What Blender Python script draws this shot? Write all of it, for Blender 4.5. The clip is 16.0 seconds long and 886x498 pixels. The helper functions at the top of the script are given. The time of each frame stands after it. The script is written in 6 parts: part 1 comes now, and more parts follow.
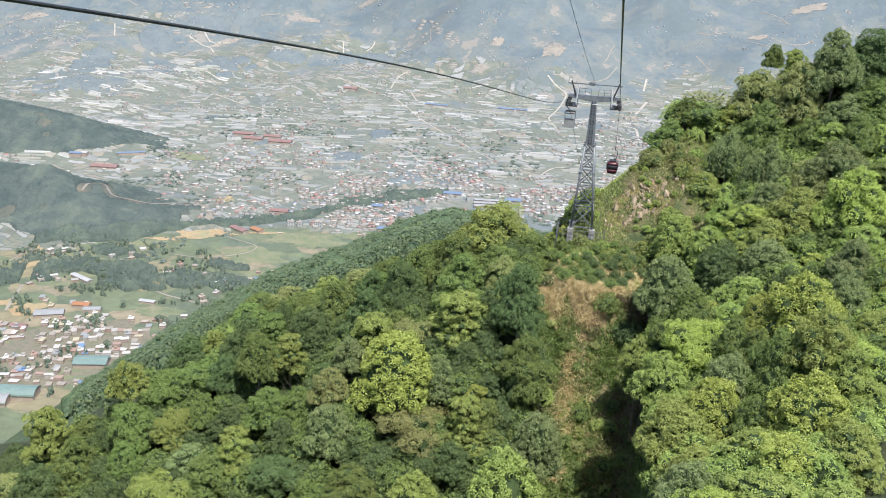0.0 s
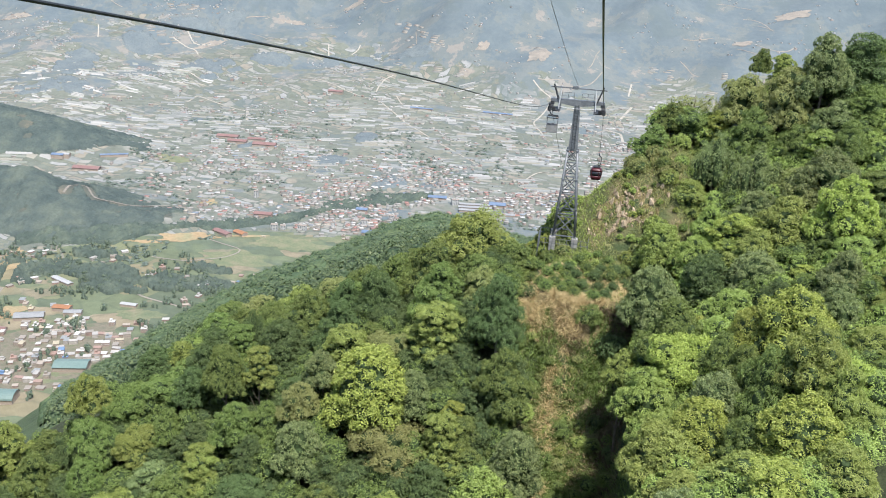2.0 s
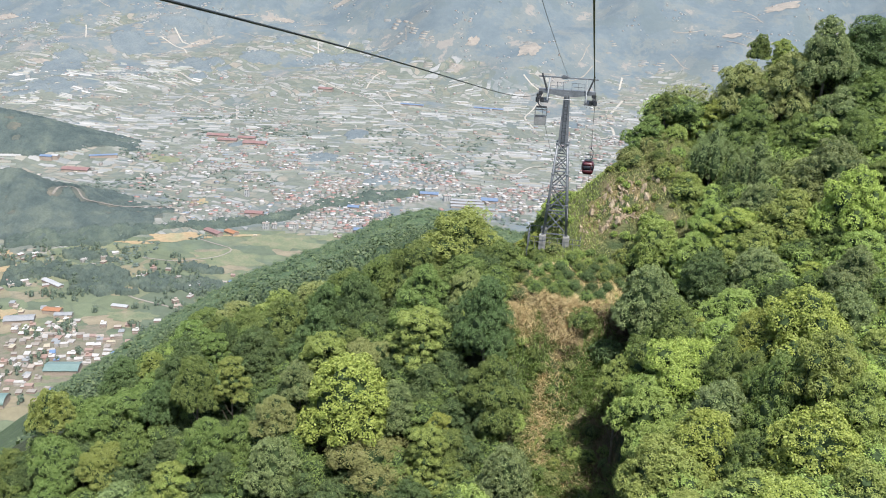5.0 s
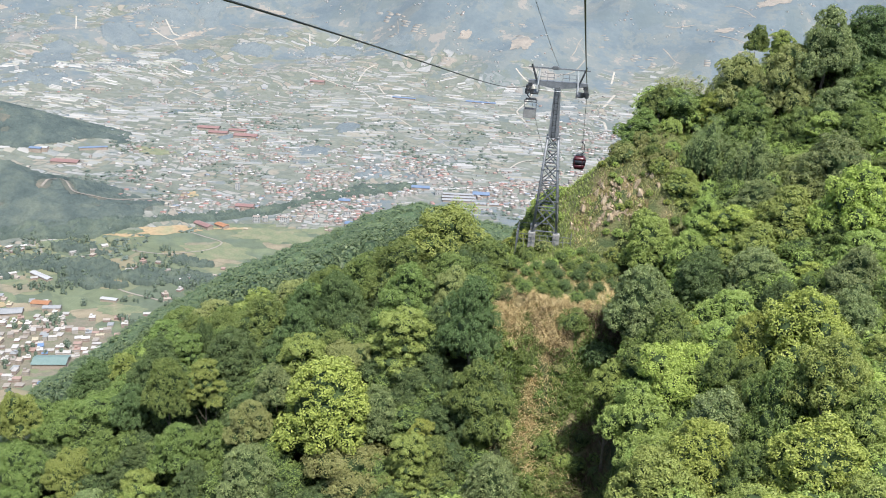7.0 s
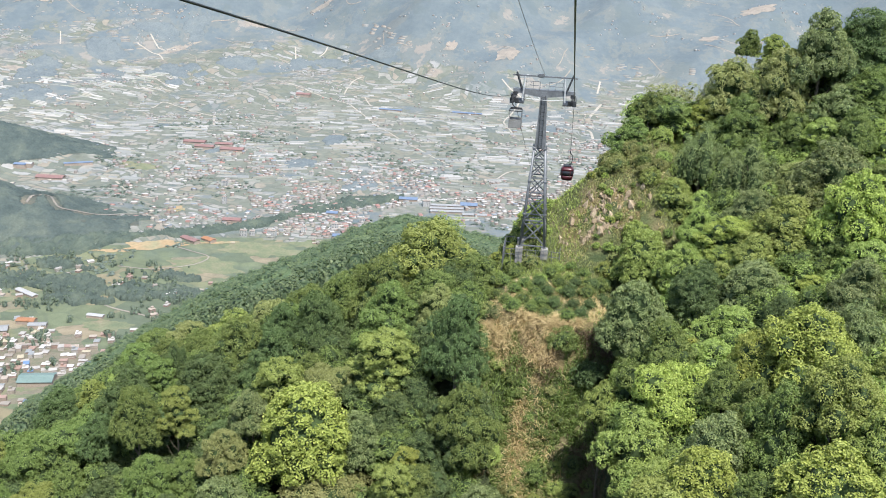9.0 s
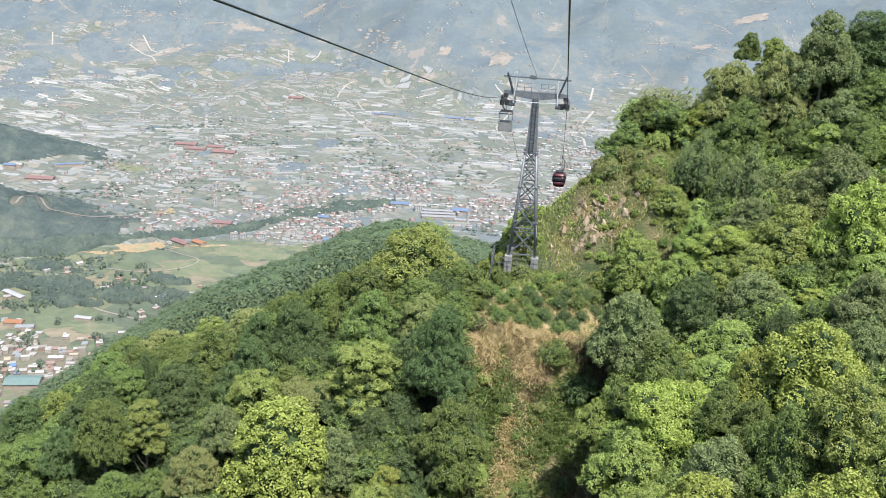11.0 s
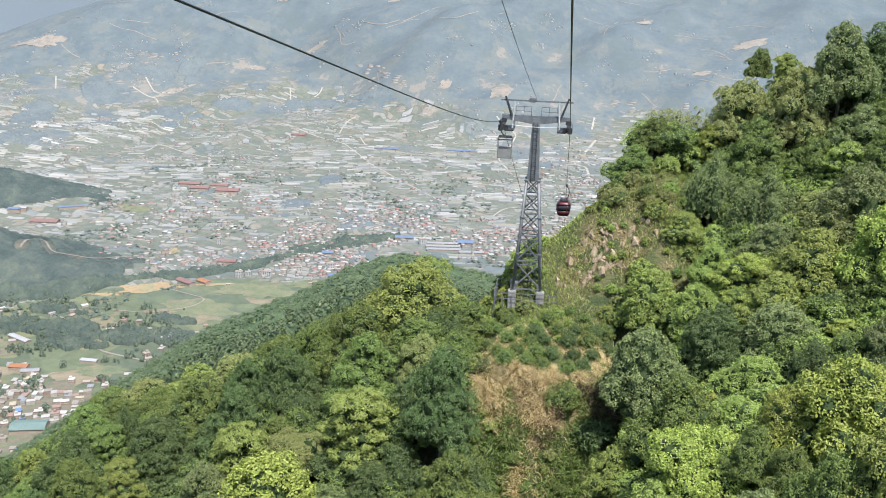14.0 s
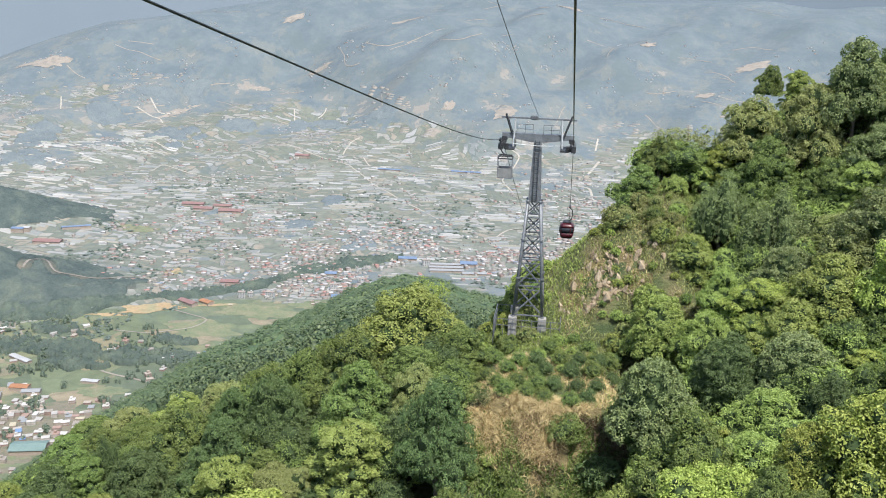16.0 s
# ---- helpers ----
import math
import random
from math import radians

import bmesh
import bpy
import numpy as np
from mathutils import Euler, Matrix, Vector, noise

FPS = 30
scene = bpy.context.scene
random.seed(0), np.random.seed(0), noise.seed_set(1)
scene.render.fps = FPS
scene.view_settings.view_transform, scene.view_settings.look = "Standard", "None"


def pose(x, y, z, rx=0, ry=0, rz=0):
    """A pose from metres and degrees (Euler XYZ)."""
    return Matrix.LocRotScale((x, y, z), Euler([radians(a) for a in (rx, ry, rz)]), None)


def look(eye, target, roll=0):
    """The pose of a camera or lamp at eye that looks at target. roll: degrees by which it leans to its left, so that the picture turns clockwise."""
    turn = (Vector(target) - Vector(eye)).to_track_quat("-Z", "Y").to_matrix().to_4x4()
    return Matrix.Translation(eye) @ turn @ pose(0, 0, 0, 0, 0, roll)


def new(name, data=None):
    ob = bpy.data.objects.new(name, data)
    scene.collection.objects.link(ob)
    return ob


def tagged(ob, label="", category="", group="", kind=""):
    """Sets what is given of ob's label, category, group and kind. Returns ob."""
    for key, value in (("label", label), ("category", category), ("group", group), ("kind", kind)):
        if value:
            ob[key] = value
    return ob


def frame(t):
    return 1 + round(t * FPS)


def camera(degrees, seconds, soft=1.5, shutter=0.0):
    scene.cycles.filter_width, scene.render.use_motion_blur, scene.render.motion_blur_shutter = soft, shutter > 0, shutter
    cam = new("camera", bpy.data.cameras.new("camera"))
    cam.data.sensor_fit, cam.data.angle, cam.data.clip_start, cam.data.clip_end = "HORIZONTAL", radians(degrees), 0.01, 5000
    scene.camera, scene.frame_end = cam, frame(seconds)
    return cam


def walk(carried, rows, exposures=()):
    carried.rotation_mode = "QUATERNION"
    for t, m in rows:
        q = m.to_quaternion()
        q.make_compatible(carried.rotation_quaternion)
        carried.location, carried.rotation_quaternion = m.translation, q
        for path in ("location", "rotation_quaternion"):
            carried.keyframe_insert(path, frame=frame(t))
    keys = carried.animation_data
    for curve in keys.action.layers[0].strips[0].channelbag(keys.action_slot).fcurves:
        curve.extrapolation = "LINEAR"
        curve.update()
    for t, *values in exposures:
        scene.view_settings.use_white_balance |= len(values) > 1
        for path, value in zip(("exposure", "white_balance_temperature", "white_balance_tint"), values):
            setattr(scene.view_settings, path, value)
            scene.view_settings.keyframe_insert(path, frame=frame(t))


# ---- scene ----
cam = camera(49.2, 16.0, 1.0)
PATH = [
    (0, (0.587, -1.026, 798.507), (0.257, 0.818, 797.806), 2.7),
    (0.5, (0.608, 0.103, 798.328), (0.287, 1.95, 797.63), 2.9),
    (1, (0.621, 1.306, 798.135), (0.31, 3.156, 797.44), 3.0),
    (1.5, (0.658, 2.496, 797.829), (0.355, 4.347, 797.135), 3.3),
    (2, (0.694, 3.748, 797.514), (0.394, 5.6, 796.822), 3.3),
    (2.5, (0.739, 4.944, 797.229), (0.439, 6.797, 796.54), 3.1),
    (3, (0.713, 6.03, 796.929), (0.412, 7.885, 796.244), 2.9),
    (3.5, (0.688, 7.18, 796.602), (0.389, 9.036, 795.919), 2.5),
    (4, (0.678, 8.301, 796.307), (0.384, 10.156, 795.621), 2.4),
    (6.5, (0.731, 14.02, 794.789), (0.46, 15.87, 794.078), 3.0),
    (7, (0.739, 15.19, 794.523), (0.472, 17.04, 793.813), 3.0),
    (7.5, (0.725, 16.378, 794.284), (0.462, 18.23, 793.576), 3.1),
    (8, (0.701, 17.58, 794.0), (0.444, 19.435, 793.298), 3.0),
    (8.5, (0.675, 18.816, 793.699), (0.422, 20.674, 793.004), 2.7),
    (9, (0.604, 19.983, 793.43), (0.358, 21.845, 792.742), 2.5),
    (11.5, (0.608, 25.694, 791.799), (0.38, 27.562, 791.122), 3.3),
    (12, (0.617, 26.798, 791.463), (0.39, 28.666, 790.785), 3.2),
    (12.5, (0.584, 27.887, 791.155), (0.357, 29.756, 790.48), 3.0),
    (13, (0.564, 28.989, 790.849), (0.332, 30.862, 790.187), 2.5),
    (13.5, (0.576, 30.037, 790.548), (0.337, 31.916, 789.906), 2.0),
    (14, (0.549, 31.116, 790.264), (0.302, 33.003, 789.65), 1.6),
    (14.5, (0.516, 32.234, 789.991), (0.261, 34.128, 789.403), 1.3),
    (15, (0.516, 33.352, 789.719), (0.257, 35.251, 789.146), 1.3),
    (15.5, (0.573, 34.446, 789.446), (0.313, 36.346, 788.877), 1.5),
    (16, (0.57, 35.538, 789.185), (0.313, 37.437, 788.612), 1.7),
]
walk(cam, [(t, look(eye, target, roll)) for t, eye, target, roll in PATH], [(0, 0.78), (4, 0.77), (9, 0.84), (12.5, 0.83), (15, 0.73), (16, 0.73)])

# ---- light ----
SUN_FROM = Vector((0.25, -0.38, 0.89)).normalized()
world = bpy.data.worlds.new("world")
scene.world = world
world.use_nodes = True
wn = world.node_tree
sky = wn.nodes.new("ShaderNodeTexSky")
sky.sky_type, sky.sun_disc = "NISHITA", False
sky.sun_elevation = math.asin(SUN_FROM.z)
sky.sun_rotation = math.atan2(SUN_FROM.x, SUN_FROM.y)
sky.altitude, sky.air_density, sky.dust_density = 1500.0, 1.2, 5.0
wn.links.new(sky.outputs[0], wn.nodes["Background"].inputs[0])
wn.nodes["Background"].inputs[1].default_value = 0.125
lamp = bpy.data.lights.new("sun", "SUN")
lamp.energy, lamp.angle, lamp.color = 4.1, radians(0.8), (1.0, 0.96, 0.915)
sun = new("sun", lamp)
sun.matrix_world = look(SUN_FROM * 1000 + Vector((0, 100, 760)), (0, 100, 760))


# ---- materials ----
def material(name, rough=0.8, metal=0.0):
    m = bpy.data.materials.new(name)
    m.use_nodes = True
    b = m.node_tree.nodes["Principled BSDF"]
    b.inputs["Roughness"].default_value, b.inputs["Metallic"].default_value = rough, metal
    return m, m.node_tree, b


def node(t, kind, **values):
    n = t.nodes.new(kind)
    for key, value in values.items():
        n.inputs[key.replace("_", " ")].default_value = value
    return n


def ramp(t, source, stops, constant=False):
    r = t.nodes.new("ShaderNodeValToRGB")
    r.color_ramp.interpolation = "CONSTANT" if constant else "LINEAR"
    while len(r.color_ramp.elements) < len(stops):
        r.color_ramp.elements.new(0.5)
    for e, (p, c) in zip(r.color_ramp.elements, stops):
        e.position, e.color = p, (*c, 1)
    t.links.new(source, r.inputs[0])
    return r.outputs[0]


def mixed(t, kind, factor, a, b):
    m = t.nodes.new("ShaderNodeMix")
    m.data_type, m.blend_type = "RGBA", kind
    for value, socket in ((factor, m.inputs[0]), (a, m.inputs[6]), (b, m.inputs[7])):
        if hasattr(value, "is_output"):
            t.links.new(value, socket)
        else:
            socket.default_value = value if isinstance(value, float) else (*value, 1)
    return m.outputs[2]


def position(t, scale=(1, 1, 1), turn=0.0):
    g = t.nodes.new("ShaderNodeNewGeometry")
    m = t.nodes.new("ShaderNodeMapping")
    m.inputs["Scale"].default_value, m.inputs["Rotation"].default_value = scale, (0, 0, turn)
    t.links.new(g.outputs["Position"], m.inputs["Vector"])
    return m.outputs[0]


def noise_of(t, vector, scale, detail=4.0, rough=0.55):
    n = node(t, "ShaderNodeTexNoise", Scale=scale, Detail=detail, Roughness=rough)
    t.links.new(vector, n.inputs["Vector"])
    return n.outputs["Fac"]


def bump(t, b, height, strength, distance):
    n = node(t, "ShaderNodeBump", Strength=strength, Distance=distance)
    t.links.new(height, n.inputs["Height"])
    t.links.new(n.outputs[0], b.inputs["Normal"])


def plain(name, stops, scale, rough=0.7, metal=0.0, relief=0.0, depth=0.01):
    """A surface whose colour wanders between the stops, with grain of two sizes."""
    m, t, b = material(name, rough, metal)
    v = position(t)
    f = noise_of(t, v, scale, 6)
    c = ramp(t, f, stops)
    c = mixed(t, "OVERLAY", 0.35, c, ramp(t, noise_of(t, v, scale * 9, 3), [(0.3, (0.3,) * 3), (0.7, (0.7,) * 3)]))
    t.links.new(c, b.inputs["Base Color"])
    if relief:
        bump(t, b, noise_of(t, v, scale * 6, 5), relief, depth)
    return m


def foliage(name, dark, mid, light, shine=0.5):
    m, t, b = material(name, shine)
    b.inputs["Specular IOR Level"].default_value = 0.25
    g = t.nodes.new("ShaderNodeNewGeometry")
    o = t.nodes.new("ShaderNodeObjectInfo")
    c = ramp(t, g.outputs["Random Per Island"], [(0.0, tuple(0.7 * d + 0.2 * m for d, m in zip(dark, mid))), (0.55, mid), (1.0, tuple(1.12 * k for k in light))])
    hue = node(t, "ShaderNodeHueSaturation")
    for socket, low, high in (("Hue", 0.464, 0.494), ("Value", 0.84, 1.18)):
        r = t.nodes.new("ShaderNodeMapRange")
        r.inputs["To Min"].default_value, r.inputs["To Max"].default_value = low, high
        t.links.new(o.outputs["Random"], r.inputs["Value"])
        t.links.new(r.outputs[0], hue.inputs[socket])
    t.links.new(c, hue.inputs["Color"])
    t.links.new(hue.outputs[0], b.inputs["Base Color"])
    tr = t.nodes.new("ShaderNodeBsdfTranslucent")
    t.links.new(mixed(t, "MULTIPLY", 1.0, hue.outputs[0], (1.1, 1.25, 0.6)), tr.inputs["Color"])
    ms = node(t, "ShaderNodeMixShader", Fac=0.22)
    t.links.new(b.outputs[0], ms.inputs[1])
    t.links.new(tr.outputs[0], ms.inputs[2])
    t.links.new(ms.outputs[0], t.nodes["Material Output"].inputs[0])
    return m


LEAF = {
    "yellow": foliage("leaf_yellow_green", (0.200, 0.282, 0.066), (0.252, 0.338, 0.082), (0.330, 0.415, 0.112)),
    "fresh": foliage("leaf_fresh_green", (0.185, 0.268, 0.074), (0.226, 0.318, 0.090), (0.282, 0.372, 0.115)),
    "mid": foliage("leaf_mid_green", (0.106, 0.172, 0.050), (0.135, 0.210, 0.062), (0.180, 0.256, 0.082)),
    "dark": foliage("leaf_dark_green", (0.070, 0.122, 0.047), (0.091, 0.150, 0.057), (0.124, 0.184, 0.073)),
    "grey": foliage("leaf_grey_green", (0.125, 0.185, 0.078), (0.162, 0.228, 0.096), (0.250, 0.322, 0.140)),
    "olive": foliage("leaf_olive", (0.190, 0.228, 0.088), (0.225, 0.266, 0.102), (0.265, 0.306, 0.122)),
}
STRAW = plain("dry_grass_straw", [(0.3, (0.330, 0.250, 0.112)), (0.5, (0.520, 0.410, 0.200)), (0.7, (0.660, 0.550, 0.310))], 1.5, 0.8)
# inner mass of the crowns, darkened to paint shade between the tufts
SHADE_CORE = plain("shade_dark_foliage", [(0.3, (0.025, 0.047, 0.013)), (0.7, (0.046, 0.077, 0.021))], 1.2, 0.9)
BARK = plain("bark", [(0.3, (0.09, 0.07, 0.05)), (0.7, (0.20, 0.17, 0.13))], 2.0, 0.9, 0, 0.6, 0.03)
STEEL = plain("weathered_galvanised_steel", [(0.3, (0.115, 0.125, 0.135)), (0.7, (0.20, 0.215, 0.23))], 1.5, 0.5, 0.25)
PALE_STEEL = plain("pale_galvanised_tube", [(0.3, (0.45, 0.47, 0.48)), (0.7, (0.6, 0.61, 0.62))], 1.5, 0.45, 0.4)
DARK_STEEL = plain("dark_greased_steel", [(0.3, (0.025, 0.027, 0.03)), (0.7, (0.06, 0.063, 0.068))], 3.0, 0.55, 0.3)
RUBBER = plain("black_rubber", [(0.3, (0.012, 0.012, 0.012)), (0.7, (0.03, 0.03, 0.03))], 4.0, 0.7)
ROPE_STEEL = plain("rope_steel", [(0.3, (0.02, 0.021, 0.023)), (0.7, (0.05, 0.052, 0.055))], 8.0, 0.5, 0.4)
CONCRETE = plain("concrete", [(0.3, (0.22, 0.215, 0.20)), (0.7, (0.32, 0.315, 0.30))], 1.2, 0.85, 0, 0.3, 0.02)
RED_PAINT = plain("maroon_paint", [(0.3, (0.045, 0.007, 0.011)), (0.7, (0.069, 0.011, 0.016))], 1.0, 0.35)
ROCK = plain("tan_rock", [(0.25, (0.15, 0.115, 0.075)), (0.5, (0.30, 0.235, 0.155)), (0.75, (0.48, 0.40, 0.29))], 1.1, 0.9, 0, 0.7, 0.15)


# ---- small builders ----
def thing(name, label, category, group="", kind="", at=(0, 0, 0)):
    ob = new(name)
    ob.location = at
    return tagged(ob, label, category, group, kind)


def mesh_of(name, verts, faces, mats, slots=None, smooth=False):
    me = bpy.data.meshes.new(name)
    me.from_pydata([tuple(v) for v in verts], [], [tuple(f) for f in faces])
    for m in mats:
        me.materials.append(m)
    if slots is not None:
        me.polygons.foreach_set("material_index", np.asarray(slots, dtype=np.int32))
    if smooth:
        me.polygons.foreach_set("use_smooth", np.ones(len(me.polygons), dtype=bool))
    me.update()
    return me


def part(name, bm, mat, parent, label="", smooth=False):
    me = bpy.data.meshes.new(name)
    bm.normal_update()
    bm.to_mesh(me)
    bm.free()
    me.materials.append(mat)
    if smooth:
        me.polygons.foreach_set("use_smooth", np.ones(len(me.polygons), dtype=bool))
    ob = new(name, me)
    ob.parent = parent
    return tagged(ob, label)


def bar(bm, a, b, w, h=None, up=(0, 0, 1)):
    """A bar of rectangular section from a to b."""
    a, b = Vector(a), Vector(b)
    h = h or w
    d = (b - a).normalized()
    s = d.cross(Vector(up))
    s = s.normalized() if s.length > 1e-4 else Vector((1, 0, 0))
    u = s.cross(d)
    vs = [bm.verts.new(p + s * i * w / 2 + u * j * h / 2) for p in (a, b) for i, j in ((-1, -1), (1, -1), (1, 1), (-1, 1))]
    for f in ((3, 2, 1, 0), (4, 5, 6, 7), (0, 1, 5, 4), (1, 2, 6, 5), (2, 3, 7, 6), (3, 0, 4, 7)):
        bm.faces.new([vs[i] for i in f])
    return bm


def tube(bm, points, radius, sides=8):
    """A round tube along a line of points."""
    rings = []
    pts = [Vector(p) for p in points]
    for i, p in enumerate(pts):
        d = (pts[min(i + 1, len(pts) - 1)] - pts[max(i - 1, 0)]).normalized()
        s = d.cross(Vector((0, 0, 1))) if abs(d.z) < 0.99 else d.cross(Vector((0, 1, 0)))
        s.normalize()
        u = s.cross(d)
        rings.append([bm.verts.new(p + (s * math.cos(k * math.tau / sides) + u * math.sin(k * math.tau / sides)) * radius) for k in range(sides)])
    for a, b in zip(rings, rings[1:]):
        for k in range(sides):
            bm.faces.new((a[k], a[(k + 1) % sides], b[(k + 1) % sides], b[k]))
    bm.faces.new(rings[0][::-1])
    bm.faces.new(rings[-1])
    return bm


def box(bm, centre, size, bevel=0.0):
    r = bmesh.ops.create_cube(bm, size=1.0, matrix=Matrix.Translation(centre) @ Matrix.Diagonal((*size, 1)))
    if bevel:
        edges = list({e for v in r["verts"] for e in v.link_edges})
        bmesh.ops.bevel(bm, geom=edges, offset=bevel, segments=2, affect="EDGES")
    return bm


def sm(a, b, x):
    k = np.clip((x - a) / (b - a), 0, 1)
    return k * k * (3 - 2 * k)


def wave(x, y, size, seed=0.0):
    """Smooth unevenness between about -1 and 1, from a few crossed waves."""
    x, y = x / size + seed * 1.7, y / size - seed * 0.9
    return (np.sin(x * 1.0 + 1.3 * np.sin(y * 0.7 + seed)) + np.sin(y * 1.1 + 1.7 * np.sin(x * 0.6 + 2.1)) + 0.6 * np.sin(x * 2.3 + y * 1.9 + seed) + 0.4 * np.sin(x * 4.1 - y * 3.3)) / 2.6


# ---- the lie of the land ----
# spur: azimuth, fall of the line of sight to its crest, distance of the crest
SPUR = [(-60, 0.75, 1000), (-40, 0.60, 980), (-29, 0.482, 930), (-26.2, 0.452, 900), (-23.8, 0.431, 860), (-20.9, 0.403, 820), (-18.1, 0.387, 800),
        (-15.3, 0.3666, 800), (-12.5, 0.339, 840), (-9.7, 0.3247, 880), (-7.6, 0.3264, 900), (-6.1, 0.34, 900), (0, 0.36, 900), (20, 0.3, 900), (60, 0.25, 900)]
SKYLINE = [(-60, 0.16), (-40, 0.13), (-32.3, 0.1004), (-29.5, 0.0825), (-26.5, 0.0666), (-23.5, 0.0608), (-19.5, 0.049), (-17.2, 0.043), (-12, 0.033), (-6, 0.03), (0, 0.036), (4, 0.036), (10, 0.03), (20, 0.03), (60, 0.05)]
VALLEY = 160.0


def valley(x, y):
    a, r = np.degrees(np.arctan2(x, y)), np.hypot(x, y)
    z = VALLEY + 5 * wave(x, y, 160)
    # wooded spurs that reach into the valley
    z = z + 102 * np.exp(-(((x + 1700) / 480) ** 2 + ((y - 2060 - 0.15 * (x + 1700)) / 150) ** 2) ** 1.5)
    z = z + 85 * np.exp(-(((x + 1200) / 330) ** 2 + ((y - 1650) / 120) ** 2)) * (1 + 0.25 * wave(x, y, 60, 3))
    # the far range
    top = 795 - np.interp(a, [s[0] for s in SKYLINE], [s[1] for s in SKYLINE]) * 4500
    k = sm(2900, 4500, r + 260 * wave(x, y, 330, 5)) ** 1.25
    z = z + (top - z) * k + k * (1 - sm(3800, 4400, r)) * 85 * wave(x, y, 190, 2) - sm(4500, 4990, r) * 90
    return z


def spur(x, y):
    a, r = np.degrees(np.arctan2(x, y)), np.hypot(x, y)
    t = np.interp(a, [s[0] for s in SPUR], [s[1] for s in SPUR])
    c = np.interp(a, [s[0] for s in SPUR], [s[2] for s in SPUR]) * (1 + 0.012 * wave(x, y, 70))
    z0, z1 = 798 - (t + 0.032) * 450, 798 - t * c - 6
    z = z0 + (z1 - z0) * (r - 450) / (c - 450)
    return np.where(r > c, z1 - 0.85 * (r - c), z) + 4 * wave(x, y, 45, 4)


def hillside(x, y):
    # the strip under the ropes
    mid = 752.7 + 0.08 * np.clip(y - 113, 0, 22) - 1.7 * np.clip(113 - y, 0, 7) - 0.9 * np.clip(106 - y, 0, 15) + np.where(y < 72, 0.5 * (72 - y), 0)
    # the wooded slope below the ropes and the one above them
    u, v = np.clip((x + 30) / 20, -2.6, 1.4), np.clip((y - 100) / 10, -2.2, 4.0)
    left = 738.0 + 4.7 * u + 5.3 * v - 0.53 * u * u + 1.47 * u * v - 1.49 * v * v - 0.6 * np.maximum(y - 140, 0) - 0.25 * np.maximum(-57 - x, 0)
    u, v = np.clip((x - 20) / 10, -1.6, 3.0), np.clip((y - 110) / 20, -2.2, 2.4)
    right = 754.1 + 4.65 * u + 3.94 * v - 0.59 * u * u + 0.71 * u * v + 1.82 * v * v
    # the rocky knoll beside the tower
    rise = np.interp(x, [-5, -2, 3, 9, 13, 18], [0.0, 2.6, 5.6, 6.4, 6.6, 6.8])
    knoll = 754.7 + 0.32 * np.clip(x + 0.3, 0, 13) + rise * np.clip((y - 126.6) / 8, 0, 1) + 0.12 * np.clip(y - 134.6, 0, 12) * sm(3, 8, x) - 0.5 * np.maximum(y - 137, 0) * sm(7, 2, x)
    knoll = knoll + 0.35 * wave(x, y, 1.5, 7)
    z = mid + (left - mid) * sm(4, 9, -x)
    z = z + (right - z) * sm(4, 9, x)
    z = z + (knoll - z) * sm(-6, -2, x) * sm(17, 11, x) * sm(123, 127.5, y)
    z = z - np.maximum(y - 147, 0) * 0.7 - 1.3 * np.exp(-((x + 3.2) / 4.0) ** 2 - ((y - 125.6) / 3.2) ** 2)
    return z + 0.5 * wave(x, y, 4.5) + 0.2 * wave(x, y, 1.6, 2)


def ground(x, y):
    x, y = np.asarray(x, float), np.asarray(y, float)
    r = np.hypot(x, y)
    k = sm(170, 300, r)
    far = np.maximum(spur(x, y), valley(x, y))
    return hillside(x, np.minimum(y, 400)) * (1 - k) + far * k


def corridor(x, y):
    """How far a place lies in the strip that is kept clear under the ropes."""
    mid = np.where(y > 104, -1.0, 1.0)
    half = np.where(y > 104, 6.8, 5.0)
    return sm(1.2, 0.9, np.abs(x - mid + 0.8 * wave(x, y, 6)) / half) * sm(165, 150, y) * sm(60, 66, y)


# ---- ground materials ----
def near_ground():
    m, t, b = material("dry_grass_and_soil", 0.95)
    v = position(t)
    c = ramp(t, noise_of(t, v, 0.35, 7), [(0.38, (0.04, 0.06, 0.02)), (0.52, (0.085, 0.095, 0.035)), (0.64, (0.13, 0.115, 0.055)), (0.78, (0.24, 0.19, 0.11))])
    c = mixed(t, "OVERLAY", 0.5, c, ramp(t, noise_of(t, position(t, (1, 1, 0.25)), 6, 4), [(0.3, (0.25,) * 3), (0.7, (0.75,) * 3)]))
    t.links.new(c, b.inputs["Base Color"])
    bump(t, b, noise_of(t, v, 3, 6), 0.8, 0.3)
    return m


def wood_floor(name, stops, scale, depth):
    m, t, b = material(name, 0.95)
    v = position(t)
    c = ramp(t, noise_of(t, v, scale, 6, 0.65), stops)
    t.links.new(c, b.inputs["Base Color"])
    bump(t, b, noise_of(t, v, scale * 3, 5, 0.7), 1.0, depth)
    return m


